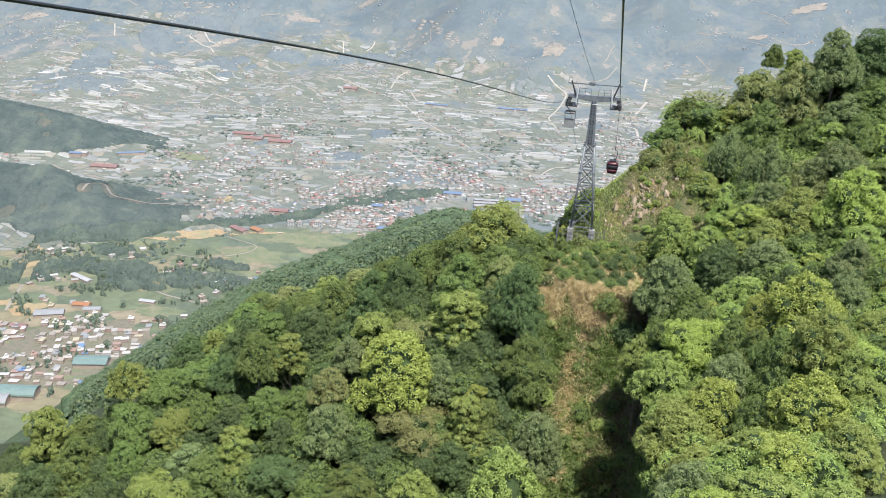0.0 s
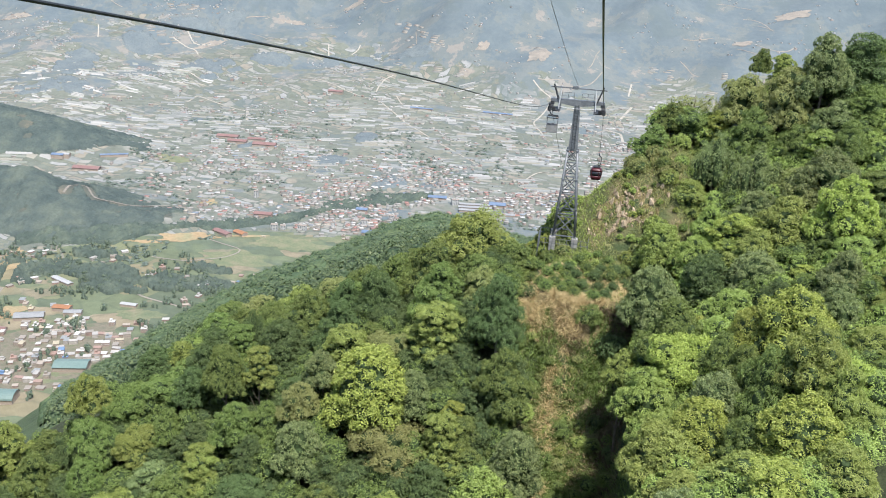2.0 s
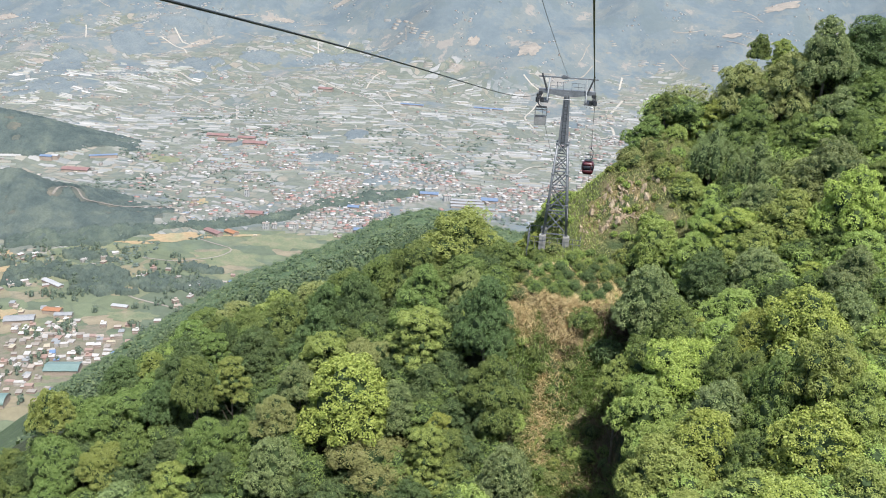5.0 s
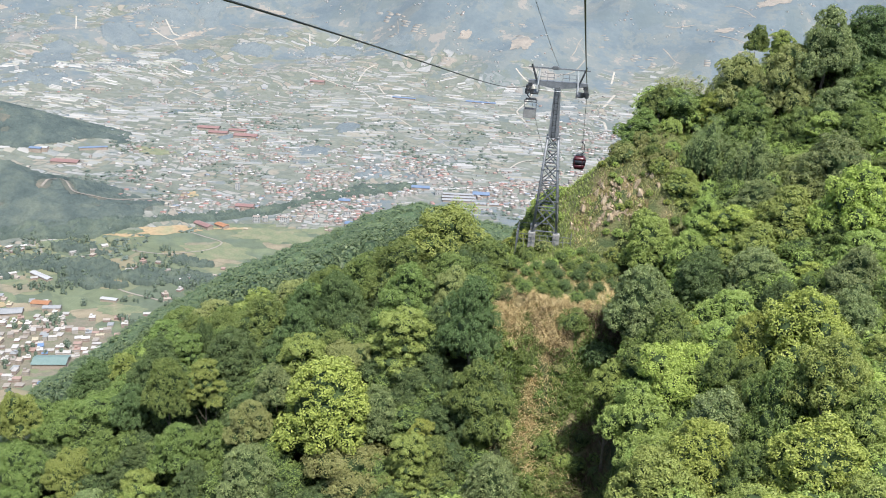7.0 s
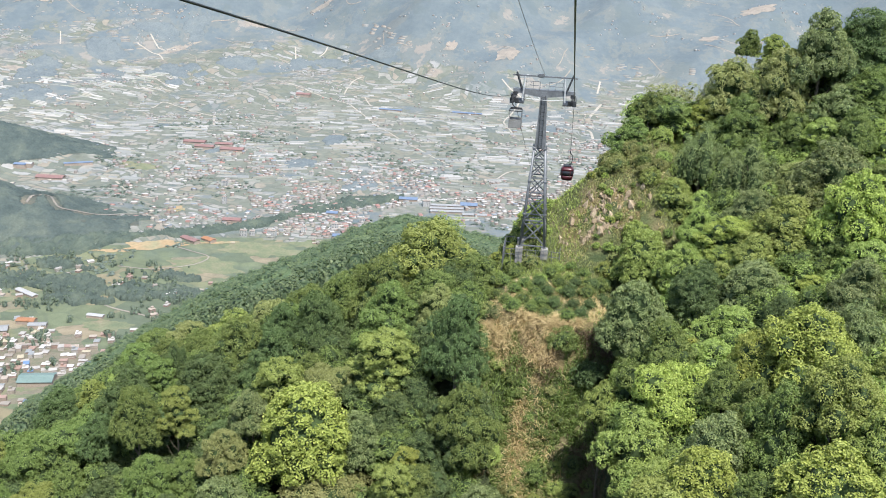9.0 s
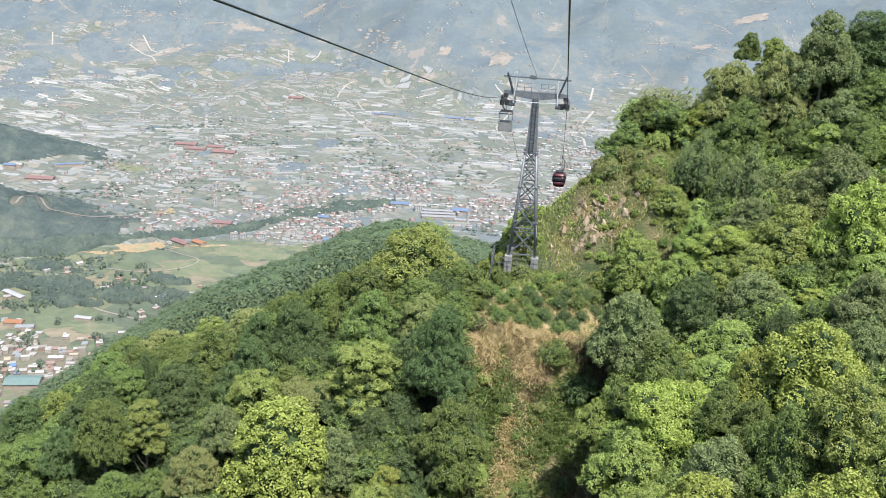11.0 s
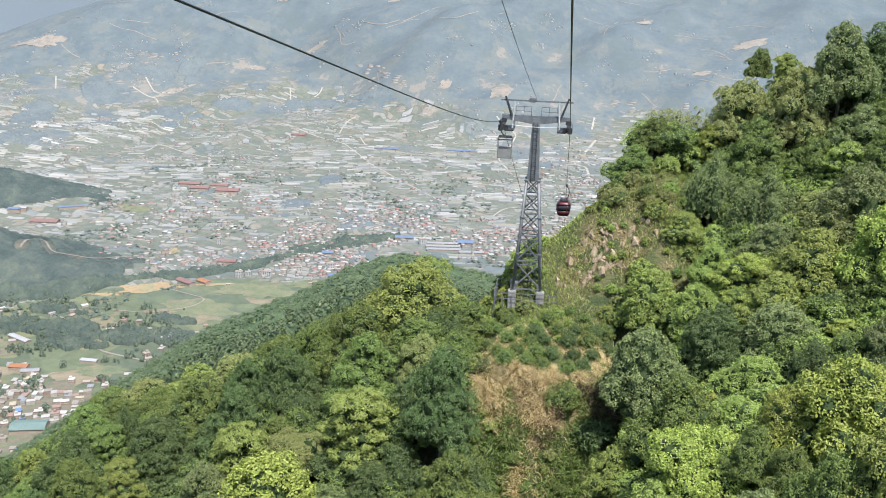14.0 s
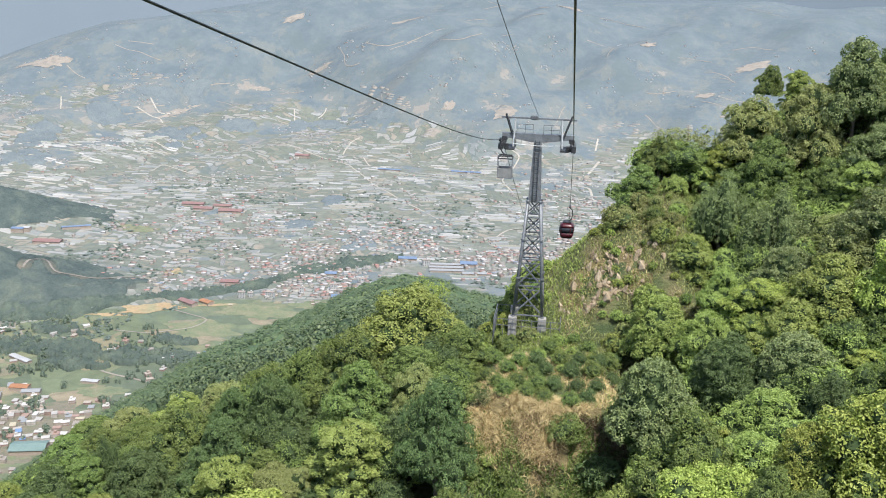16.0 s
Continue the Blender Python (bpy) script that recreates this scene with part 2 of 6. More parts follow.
def field_ground(name, palette, hedge, scrub, cells):
    """Small fields of mixed crops, hedged and striped."""
    m, t, b = material(name, 0.95)
    v = position(t, cells, 0.22)
    vo = node(t, "ShaderNodeTexVoronoi", Scale=1.0)
    vo.distance = "MANHATTAN"
    t.links.new(v, vo.inputs["Vector"])
    sep = t.nodes.new("ShaderNodeSeparateColor")
    t.links.new(vo.outputs["Color"], sep.inputs[0])
    c = ramp(t, sep.outputs[0], [(k / len(palette), p) for k, p in enumerate(palette)], True)
    big = noise_of(t, position(t, (0.004, 0.004, 0)), 1.0, 6, 0.6)
    c = mixed(t, "MIX", ramp(t, big, [(0.54, (0.0,) * 3), (0.62, (0.75,) * 3)]), c, scrub)
    edge = node(t, "ShaderNodeTexVoronoi", Scale=1.0)
    edge.feature = "DISTANCE_TO_EDGE"
    t.links.new(v, edge.inputs["Vector"])
    c = mixed(t, "MIX", ramp(t, edge.outputs["Distance"], [(0.0, (0.35,) * 3), (0.08, (0.0,) * 3)]), c, hedge)
    strip = node(t, "ShaderNodeTexWave", Scale=0.16, Distortion=1.5, Detail=2.0)
    strip.bands_direction = "Y"
    t.links.new(position(t, (0.35, 1, 0), 0.2), strip.inputs["Vector"])
    c = mixed(t, "OVERLAY", 0.3, c, ramp(t, strip.outputs["Fac"], [(0.3, (0.34,) * 3), (0.7, (0.62,) * 3)]))
    c = mixed(t, "OVERLAY", 0.35, c, ramp(t, noise_of(t, position(t), 0.05, 6), [(0.3, (0.3,) * 3), (0.7, (0.7,) * 3)]))
    t.links.new(c, b.inputs["Base Color"])
    return m


def blended(t, a, b, kind="ADD"):
    m = t.nodes.new("ShaderNodeMath")
    m.operation = kind
    for k, v in enumerate((a, b)):
        if isinstance(v, (int, float)):
            m.inputs[k].default_value = v
        else:
            t.links.new(v, m.inputs[k])
    return m.outputs[0]


def valley_land():
    """Terraced fields on the valley floor that give way, in patches, to wooded slopes with clearings; distance haze is
    painted into the colours.
    """
    m, t, b = material("hazed_fields_and_slopes", 0.95)
    v = position(t)
    z = t.nodes.new("ShaderNodeSeparateXYZ")
    t.links.new(v, z.inputs[0])
    # terraces: rows of narrow plots along wandering contours
    warp = node(t, "ShaderNodeTexNoise", Scale=0.0035, Detail=3.0)
    t.links.new(v, warp.inputs["Vector"])
    off = t.nodes.new("ShaderNodeVectorMath")
    off.operation = "MULTIPLY_ADD"
    off.inputs[1].default_value = (260, 330, 0)
    t.links.new(warp.outputs["Color"], off.inputs[0])
    t.links.new(position(t, (1, 1, 0), 0.18), off.inputs[2])
    rows = node(t, "ShaderNodeTexBrick", **{"Scale": 1.0, "Mortar Size": 2.6, "Mortar Smooth": 0.3, "Brick Width": 46.0, "Row Height": 19.0, "Color1": (0, 0, 0, 1), "Color2": (1, 1, 1, 1), "Mortar": (0.5, 0.5, 0.5, 1)})
    rows.offset, rows.squash, rows.squash_frequency = 0.37, 0.62, 3
    t.links.new(off.outputs[0], rows.inputs["Vector"])
    # plot colours greyed and drawn together to paint the haze over them
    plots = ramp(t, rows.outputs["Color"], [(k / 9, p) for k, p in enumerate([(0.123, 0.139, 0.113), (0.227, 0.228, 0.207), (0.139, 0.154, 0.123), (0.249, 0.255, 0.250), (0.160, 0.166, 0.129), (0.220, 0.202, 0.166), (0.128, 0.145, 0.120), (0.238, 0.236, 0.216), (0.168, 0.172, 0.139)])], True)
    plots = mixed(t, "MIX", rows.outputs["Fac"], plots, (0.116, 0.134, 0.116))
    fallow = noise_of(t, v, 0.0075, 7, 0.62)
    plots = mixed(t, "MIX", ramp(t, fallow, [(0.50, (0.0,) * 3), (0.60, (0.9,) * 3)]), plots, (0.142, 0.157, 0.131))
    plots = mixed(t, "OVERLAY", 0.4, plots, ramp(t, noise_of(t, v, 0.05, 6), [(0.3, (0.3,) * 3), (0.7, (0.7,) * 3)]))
    # woods and clearings of the slopes, blue-grey with haze put into the colour
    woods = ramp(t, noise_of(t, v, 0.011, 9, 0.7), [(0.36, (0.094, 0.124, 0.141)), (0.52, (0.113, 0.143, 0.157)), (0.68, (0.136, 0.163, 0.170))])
    high = t.nodes.new("ShaderNodeMapRange")
    for key, value in (("From Min", 180), ("From Max", 560), ("To Min", 0.095), ("To Max", -0.05)):
        high.inputs[key].default_value = value
    t.links.new(z.outputs["Z"], high.inputs["Value"])
    clear = blended(t, noise_of(t, position(t, (1, 1, 0)), 0.0085, 10, 0.70), high.outputs[0])
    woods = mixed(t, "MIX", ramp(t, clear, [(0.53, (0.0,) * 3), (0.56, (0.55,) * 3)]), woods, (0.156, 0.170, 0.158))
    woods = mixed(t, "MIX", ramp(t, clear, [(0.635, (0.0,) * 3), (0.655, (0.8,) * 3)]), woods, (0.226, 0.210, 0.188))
    woods = mixed(t, "OVERLAY", 0.15, woods, ramp(t, noise_of(t, v, 0.06, 5, 0.7), [(0.35, (0.35,) * 3), (0.65, (0.65,) * 3)]))
    # where the fields end
    up = blended(t, blended(t, z.outputs["Z"], -170.0), 0.0052, "MULTIPLY")
    edge = blended(t, up, blended(t, blended(t, noise_of(t, v, 0.0034, 9, 0.62), -0.5), 3.4, "MULTIPLY"))
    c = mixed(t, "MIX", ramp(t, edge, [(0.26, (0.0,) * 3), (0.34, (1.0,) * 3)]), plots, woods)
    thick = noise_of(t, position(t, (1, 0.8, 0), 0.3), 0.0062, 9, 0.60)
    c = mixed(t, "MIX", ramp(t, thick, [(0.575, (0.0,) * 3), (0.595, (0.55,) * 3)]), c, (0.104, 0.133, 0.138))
    t.links.new(c, b.inputs["Base Color"])
    bump(t, b, noise_of(t, v, 0.03, 6, 0.7), 0.3, 6)
    return m


NEAR = near_ground()
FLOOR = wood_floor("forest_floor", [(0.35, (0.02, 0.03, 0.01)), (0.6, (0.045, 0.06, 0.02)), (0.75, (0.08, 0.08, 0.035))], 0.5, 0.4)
SPUR_FLOOR = wood_floor("spur_woodland_floor", [(0.35, (0.045, 0.075, 0.035)), (0.6, (0.075, 0.115, 0.05)), (0.75, (0.12, 0.15, 0.07))], 0.06, 3.0)
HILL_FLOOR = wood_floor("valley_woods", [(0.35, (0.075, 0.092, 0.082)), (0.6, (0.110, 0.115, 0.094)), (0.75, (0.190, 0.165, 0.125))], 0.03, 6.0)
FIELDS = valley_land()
BANK = plain("dry_straw_bank", [(0.3, (0.080, 0.064, 0.028)), (0.5, (0.160, 0.130, 0.058)), (0.7, (0.280, 0.230, 0.110))], 1.4, 0.95, 0, 0.8, 0.2)
VALE = field_ground("green_vale", [(0.115, 0.140, 0.085), (0.155, 0.168, 0.10), (0.095, 0.120, 0.08), (0.20, 0.180, 0.115), (0.125, 0.152, 0.092), (0.225, 0.195, 0.135)], (0.075, 0.098, 0.072), (0.09, 0.118, 0.09), (0.018, 0.026, 0.0))

# ---- the ground, one sheet out to the horizon ----
az = np.radians(np.concatenate([np.arange(-180, -50, 5.0), np.arange(-50, 26, 0.3), np.arange(26, 180, 5.0)]))
rr = np.concatenate([[0.01], 1.0 * 80 ** np.linspace(0, 1, 50)[:-1], np.arange(80, 170, 0.7), 170 * (300 / 170) ** np.linspace(0, 1, 36)[:-1], 300 * (4990 / 300) ** np.linspace(0, 1, 330)])
A, R = np.meshgrid(az, rr)
GX, GY = R * np.sin(A), R * np.cos(A)
GZ = ground(GX, GY)
UNDER = 772 - 0.35 * GY * sm(60, 10, np.abs(GY))
GZ = np.where(GY < 61, UNDER + (GZ - UNDER) * sm(24, 61, GY), GZ)
nr, na = A.shape
idx = np.arange(nr * na).reshape(nr, na)
nxt = np.roll(idx, -1, axis=1)
quads = np.stack([idx[:-1], nxt[:-1], nxt[1:], idx[1:]], -1)[..., ::-1].reshape(-1, 4)
qx, qy, qz = (g.reshape(-1)[quads].mean(1) for g in (GX, GY, GZ))
qr = np.hypot(qx, qy)
base = valley(qx, qy)
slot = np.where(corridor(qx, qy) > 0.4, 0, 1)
bank = (qy > 109.6 + 1.2 * wave(qx, qy, 1.6)) & (qy < 113.4) & (qx > -8) & (qx < 4.5 + 0.6 * wave(qx, qy, 1.5))
slot = np.where((qx > -9) & (qx < 17) & (qy > 111) & (qy < 150), 0, slot)
slot = np.where(bank, 5, slot)
slot = np.where((((qx - 4.8) / 4.2) ** 2 + ((qy - 129.8) / 2.8) ** 2 < 1.1) & (wave(qx, qy, 0.9, 3) > 0.15), 5, slot)
slot = np.where(qr > 260, 2, slot)
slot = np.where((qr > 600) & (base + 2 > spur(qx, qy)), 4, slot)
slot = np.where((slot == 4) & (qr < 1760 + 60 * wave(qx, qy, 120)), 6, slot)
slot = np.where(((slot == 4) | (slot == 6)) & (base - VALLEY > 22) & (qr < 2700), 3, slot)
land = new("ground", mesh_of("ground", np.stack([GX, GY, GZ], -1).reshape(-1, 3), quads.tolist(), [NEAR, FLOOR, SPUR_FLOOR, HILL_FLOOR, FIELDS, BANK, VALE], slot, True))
tagged(land, "mountainside falling to a wide valley of fields", "ground", kind="structure")


def gz(x, y):
    return float(ground(x, y))


# ---- trees ----
def crown_mesh(name, masses, clusters, leaf, seed, tuft=0.62, flat=0.85, inner=0.86, rise=0.5):
    """Leafy tufts that stand proud of a few swelling masses, with dark-coloured cores as painted shade between them."""
    rng = np.random.default_rng(seed)
    clumps = []
    for at, mass in enumerate(masses):
        c0, radii = np.array(mass[:3]), np.array([mass[3], mass[3], mass[4]])
        area = 4 * math.pi * (mass[3] * mass[3] * mass[4]) ** (2 / 3)
        many = max(7, int(area / (3.3 * tuft * tuft)))
        for i in range(many):
            up = 1 - 1.5 * (i + 0.5) / many
            turn = i * 2.39996 + rng.uniform(-0.35, 0.35) + mass[0]
            flatness = math.sqrt(max(0.0, 1 - up * up))
            d = np.array([math.cos(turn) * flatness, math.sin(turn) * flatness, up + rng.uniform(-0.06, 0.06)])
            c = c0 + d * (radii * rng.uniform(0.86, 1.0) + rng.uniform(-0.1, 0.28))
            if any((((c - np.array(o[:3])) / [o[3], o[3], o[4]]) ** 2).sum() < 0.8 for k, o in enumerate(masses) if k != at):
                continue
            out = d / radii
            axis = out / np.linalg.norm(out) + np.array([0, 0, rise])
            clumps.append((c, axis / np.linalg.norm(axis), tuft * rng.uniform(0.55, 1.4)))
    share = np.array([c[2] ** 2 for c in clumps])
    share = np.maximum(7, clusters * share / share.sum()).astype(int)
    centres, normals = [], []
    for (c, axis, r), n in zip(clumps, share):
        v = rng.normal(size=(n, 3))
        v /= np.linalg.norm(v, axis=1)[:, None]
        low = np.minimum(v @ axis + 0.1, 0)
        v = v - 2 * low[:, None] * axis
        centres.append(c + v * r * np.array([1, 1, flat]) * rng.uniform(0.8, 1.12, (n, 1)))
        normals.append(v * 0.8)
    centres, normals = np.concatenate(centres), np.concatenate(normals)
    normals = normals + np.array([0, 0, 0.25]) + rng.normal(size=normals.shape) * 0.18
    normals /= np.linalg.norm(normals, axis=1)[:, None]
    side = np.cross(normals, rng.normal(size=normals.shape))
    side /= np.linalg.norm(side, axis=1)[:, None]
    other = np.cross(normals, side)
    out = []
    for j in range(3):
        ang = math.tau * j / 3 + rng.random(len(centres)) * 0.7
        d = side * np.cos(ang)[:, None] + other * np.sin(ang)[:, None]
        w = np.cross(normals, d)
        size = (leaf * (0.7 + 0.6 * rng.random(len(centres))))[:, None]
        base = centres + d * size * 0.08
        tip = centres + d * size - normals * size * 0.25 * (0.4 + rng.random(len(centres)))[:, None]
        mid = centres + d * size * 0.55 + normals * size * 0.10
        out.append(np.stack([base, mid + w * size * 0.30, tip, mid - w * size * 0.30], 1))
    quad = np.concatenate(out).reshape(-1, 3)
    verts = [quad]
    faces = np.arange(len(quad)).reshape(-1, 4).tolist()
    slots = [0] * len(faces)
    at = len(quad)
    bm = bmesh.new()
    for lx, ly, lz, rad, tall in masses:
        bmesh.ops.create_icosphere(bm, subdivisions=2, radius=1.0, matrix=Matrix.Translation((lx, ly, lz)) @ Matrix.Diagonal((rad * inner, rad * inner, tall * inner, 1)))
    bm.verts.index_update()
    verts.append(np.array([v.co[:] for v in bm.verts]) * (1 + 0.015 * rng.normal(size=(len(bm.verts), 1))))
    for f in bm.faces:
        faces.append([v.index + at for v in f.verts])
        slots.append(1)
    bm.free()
    return mesh_of(name, np.concatenate(verts), faces, [LEAF["mid"], SHADE_CORE], slots)


def trunk_mesh(name, height, radius, seed, limbs=5, reach=2.0):
    rng = random.Random(seed)
    bm = bmesh.new()
    p, line = Vector((0, 0, -0.6)), []
    for i in range(6):
        line.append(p.copy())
        p = p + Vector((rng.uniform(-0.15, 0.15), rng.uniform(-0.15, 0.15), (height + 0.6) / 5))

    def taper(points, r0, r1, sides=7):
        rings = []
        for i, q in enumerate(points):
            r = r0 + (r1 - r0) * i / (len(points) - 1)
            rings.append([bm.verts.new(q + Vector((math.cos(k * math.tau / sides) * r, math.sin(k * math.tau / sides) * r, 0))) for k in range(sides)])
        for a, b in zip(rings, rings[1:]):
            for k in range(sides):
                bm.faces.new((a[k], a[(k + 1) % sides], b[(k + 1) % sides], b[k]))
        bm.faces.new(rings[-1])
    taper(line, radius, radius * 0.35)
    for k in range(limbs):
        a = k * math.tau / limbs + rng.uniform(-0.4, 0.4)
        s = line[2 + k % 3]
        e = s + Vector((math.cos(a) * reach, math.sin(a) * reach, height * 0.32))
        m = (s + e) / 2 + Vector((0, 0, -0.25))
        taper([s, m, e], radius * 0.45, radius * 0.12, 5)
    me = bpy.data.meshes.new(name)
    bm.to_mesh(me)
    bm.free()
    me.materials.append(BARK)
    return me


def masses_for(kind, seed):
    """The swelling masses of a crown about 8 m wide on a tree about 10 m tall."""
    rng = random.Random(seed)
    out = []

    def around(n, far, low, high, rad, tall, start=0.0):
        for k in range(n):
            a = start + k * math.tau / n + rng.uniform(-0.35, 0.35)
            d = far * rng.uniform(0.8, 1.15)
            out.append((math.cos(a) * d, math.sin(a) * d, rng.uniform(low, high), rad * rng.uniform(0.85, 1.15), tall * rng.uniform(0.85, 1.15)))
    if kind == "dome":
        out.append((0, 0, 5.2, 2.7, 4.2))
        around(6, 2.4, 2.9, 4.4, 1.35, 1.7, seed)
        around(5, 1.7, 5.2, 6.2, 1.1, 1.3, seed + 1)
    elif kind == "round":
        out.append((rng.uniform(-0.4, 0.4), rng.uniform(-0.4, 0.4), 5.6, 2.0, 3.2))
        around(6, 2.6, 3.2, 5.2, 1.25, 1.2, seed)
        around(5, 1.9, 5.4, 7.2, 1.05, 1.0, seed + 1)
        out.append((rng.uniform(-0.6, 0.6), rng.uniform(-0.6, 0.6), 8.4, 1.15, 1.0))
    elif kind == "layered":
        out.append((0, 0, 5.2, 1.7, 3.6))
        for k in range(11):
            a, h = k * 2.4 + rng.uniform(-0.3, 0.3), 2.6 + k * 0.60
            d = 2.5 * (1 - k / 15)
            out.append((math.cos(a) * d, math.sin(a) * d, h, rng.uniform(1.2, 1.75), rng.uniform(0.5, 0.75)))
        out.append((0, 0, 8.9, 1.1, 0.7))
    elif kind == "tall":
        for k in range(7):
            a, h = k * 2.1, 2.4 + k * 1.0
            d = 1.1 * (1 - k / 9)
            out.append((math.cos(a) * d, math.sin(a) * d, h, rng.uniform(1.7, 2.3) * (1 - k / 15), rng.uniform(1.4, 1.9)))
    elif kind == "feather":
        for k in range(13):
            a, d = k * 2.4, 3.0 * (k / 13) ** 0.6
            out.append((math.cos(a) * d, math.sin(a) * d, 5.9 - 0.75 * d + rng.uniform(-0.6, 0.6), rng.uniform(0.7, 1.05), rng.uniform(2.4, 3.2)))
    elif kind == "full":
        out.append((0, 0, 4.8, 2.1, 4.3))
        around(6, 2.5, 2.0, 3.6, 1.3, 1.5, seed)
        around(6, 2.0, 4.4, 6.0, 1.15, 1.3, seed + 2)
        around(3, 1.1, 7.2, 8.2, 0.95, 1.0, seed + 3)
    elif kind == "sparse":
        for k in range(12):
            a, d = k * 2.4, 0.4 + 3.0 * (k / 12) ** 0.6
            out.append((math.cos(a) * d, math.sin(a) * d, rng.uniform(5.4, 8.8) - 0.3 * d, rng.uniform(0.7, 1.3), rng.uniform(0.5, 0.9)))
    else:
        for k in range(8):
            a = k * 2.4
            d = 0.3 + 2.5 * (k / 8) ** 0.6
            out.append((math.cos(a) * d, math.sin(a) * d, rng.uniform(5.4, 8.2) - 0.6 * d, rng.uniform(1.2, 1.9), rng.uniform(1.2, 1.8)))
        out.append((0, 0, 4.6, 2.4, 2.4))
    return out


CROWNS = {  # tuft size, leaf size, flatness of the tufts, size of the inner mass, upward lean
    "dome": (0.44, 0.25, 0.8, 0.79, 0.4), "round": (0.56, 0.25, 0.8, 0.77, 0.5), "layered": (0.60, 0.24, 0.5, 0.70, 0.8), "tall": (0.50, 0.20, 0.9, 0.80, 0.5),
    "broad": (0.66, 0.23, 0.75, 0.77, 0.5), "full": (0.60, 0.24, 0.8, 0.77, 0.4), "feather": (0.34, 0.16, 1.7, 0.74, 1.2), "sparse": (0.42, 0.17, 0.8, 0.15, 0.5),
}
TREES = {}
for s, kind in enumerate(("dome", "dome", "dome", "round", "round", "round", "broad", "broad", "full", "full", "layered", "layered", "feather", "tall", "sparse")):
    size, fine, flat, inner, lean = CROWNS[kind]
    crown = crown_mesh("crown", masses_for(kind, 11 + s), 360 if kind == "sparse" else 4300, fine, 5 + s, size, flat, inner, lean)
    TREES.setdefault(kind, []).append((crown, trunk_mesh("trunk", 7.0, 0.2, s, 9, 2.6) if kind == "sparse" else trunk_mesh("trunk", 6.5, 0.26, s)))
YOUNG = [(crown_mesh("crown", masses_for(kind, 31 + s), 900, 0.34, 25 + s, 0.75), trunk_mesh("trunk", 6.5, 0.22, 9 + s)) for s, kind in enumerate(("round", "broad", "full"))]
TREE_LABEL = {"yellow": "yellow-green broadleaf tree in flush on the hillside", "fresh": "fresh green leafy tree on the hillside", "mid": "mid-green broadleaf tree on the hillside",
              "dark": "dark green dense tree on the hillside", "grey": "grey-green tree with pale glossy leaves", "olive": "olive-green thin-leaved tree on the slope"}


DEEPEST = {"full": 1.6, "feather": 1.7, "tall": 1.8, "sparse": 1.3}


def leaf_tree(x, y, top, width, kind="round", hue="mid", variant=0, base=None):
    """A tree that stands on the ground at x, y, with its crown's top at the height top."""
    z = gz(x, y) if base is None else base
    tall = max(top - z, 3.0)
    crown, trunk = TREES[kind][variant % len(TREES[kind])]
    t = thing("tree", TREE_LABEL[hue], "tree", "trees on the mountainside", at=(x, y, z))
    t.rotation_euler[2] = (x * 12.9 + y * 7.3) % math.tau
    t.scale = (width / 8.0, width / 8.0, tall / 9.9)
    for name, me in (("trunk", trunk), ("crown", crown)):
        o = new(name, me)
        o.parent = t
        if name == "crown":
            # a crown keeps its proportions, however long the trunk below it
            keep = min(max(1.0, 0.9 * width / tall), DEEPEST.get(kind, 1.4) * width / tall)
            o.scale[2], o.location[2] = keep, 9.9 * (1 - keep)
            o.material_slots[0].link = "OBJECT"
            o.material_slots[0].material = LEAF[hue]
    return t


# trees that stand out: x, y, top, crown width, kind, colour
LEFT_RIDGE = [
    (-51.8, 106, 742.1, 6.8, "full", "dark"), (-56.7, 98, 741.5, 5.7, "round", "fresh"), (-43.6, 106, 745.5, 7.1, "round", "dark"), (-49.1, 108, 742.2, 5.2, "round", "fresh"),
    (-40.3, 110, 746.9, 3.7, "feather", "dark"), (-33.8, 112.5, 749.3, 7.6, "round", "mid"), (-29.2, 113.5, 751, 5.5, "round", "dark"), (-24.9, 112, 753.7, 6.4, "full", "dark"),
    (-23.3, 118.5, 753.4, 6.1, "round", "mid"), (-18.9, 118, 756.2, 8, "full", "mid"), (-14.9, 125, 758.4, 12, "full", "fresh"), (-13.7, 131, 757.9, 5.1, "sparse", "yellow"),
    (-16.9, 111.5, 755.6, 7.8, "round", "mid"), (-11.9, 113, 755.2, 4.9, "round", "olive"), (-15.9, 105.5, 753, 8.5, "layered", "fresh"), (-8.8, 104.5, 758, 6.2, "full", "dark"),
]
LEFT_MIDDLE = [
    (-21.9, 97.5, 750.4, 10.8, "dome", "yellow"), (-17.1, 98.5, 747.4, 4.9, "dome", "grey"), (-7.1, 99.5, 751, 6.8, "round", "mid"), (-21.6, 104.5, 749.8, 5, "broad", "olive"),
    (-26.4, 103.5, 749.6, 7.2, "layered", "fresh"), (-28.3, 107.5, 750.9, 6.1, "round", "dark"), (-35.3, 106.5, 747.8, 6.3, "round", "dark"), (-28.1, 99.5, 747.9, 4.7, "round", "grey"),
    (-35.6, 99.5, 747.2, 4.5, "layered", "fresh"), (-39.5, 98.8, 747.4, 5.5, "dome", "mid"), (-44.1, 99.6, 743.4, 4.7, "round", "dark"), (-52.8, 99.8, 740.7, 6.6, "broad", "mid"),
    (-29.4, 95.5, 745.8, 4.8, "round", "olive"), (-14.4, 102, 748.2, 6.5, "full", "dark"), (-40.6, 107.5, 745.7, 4.6, "layered", "mid"),
]
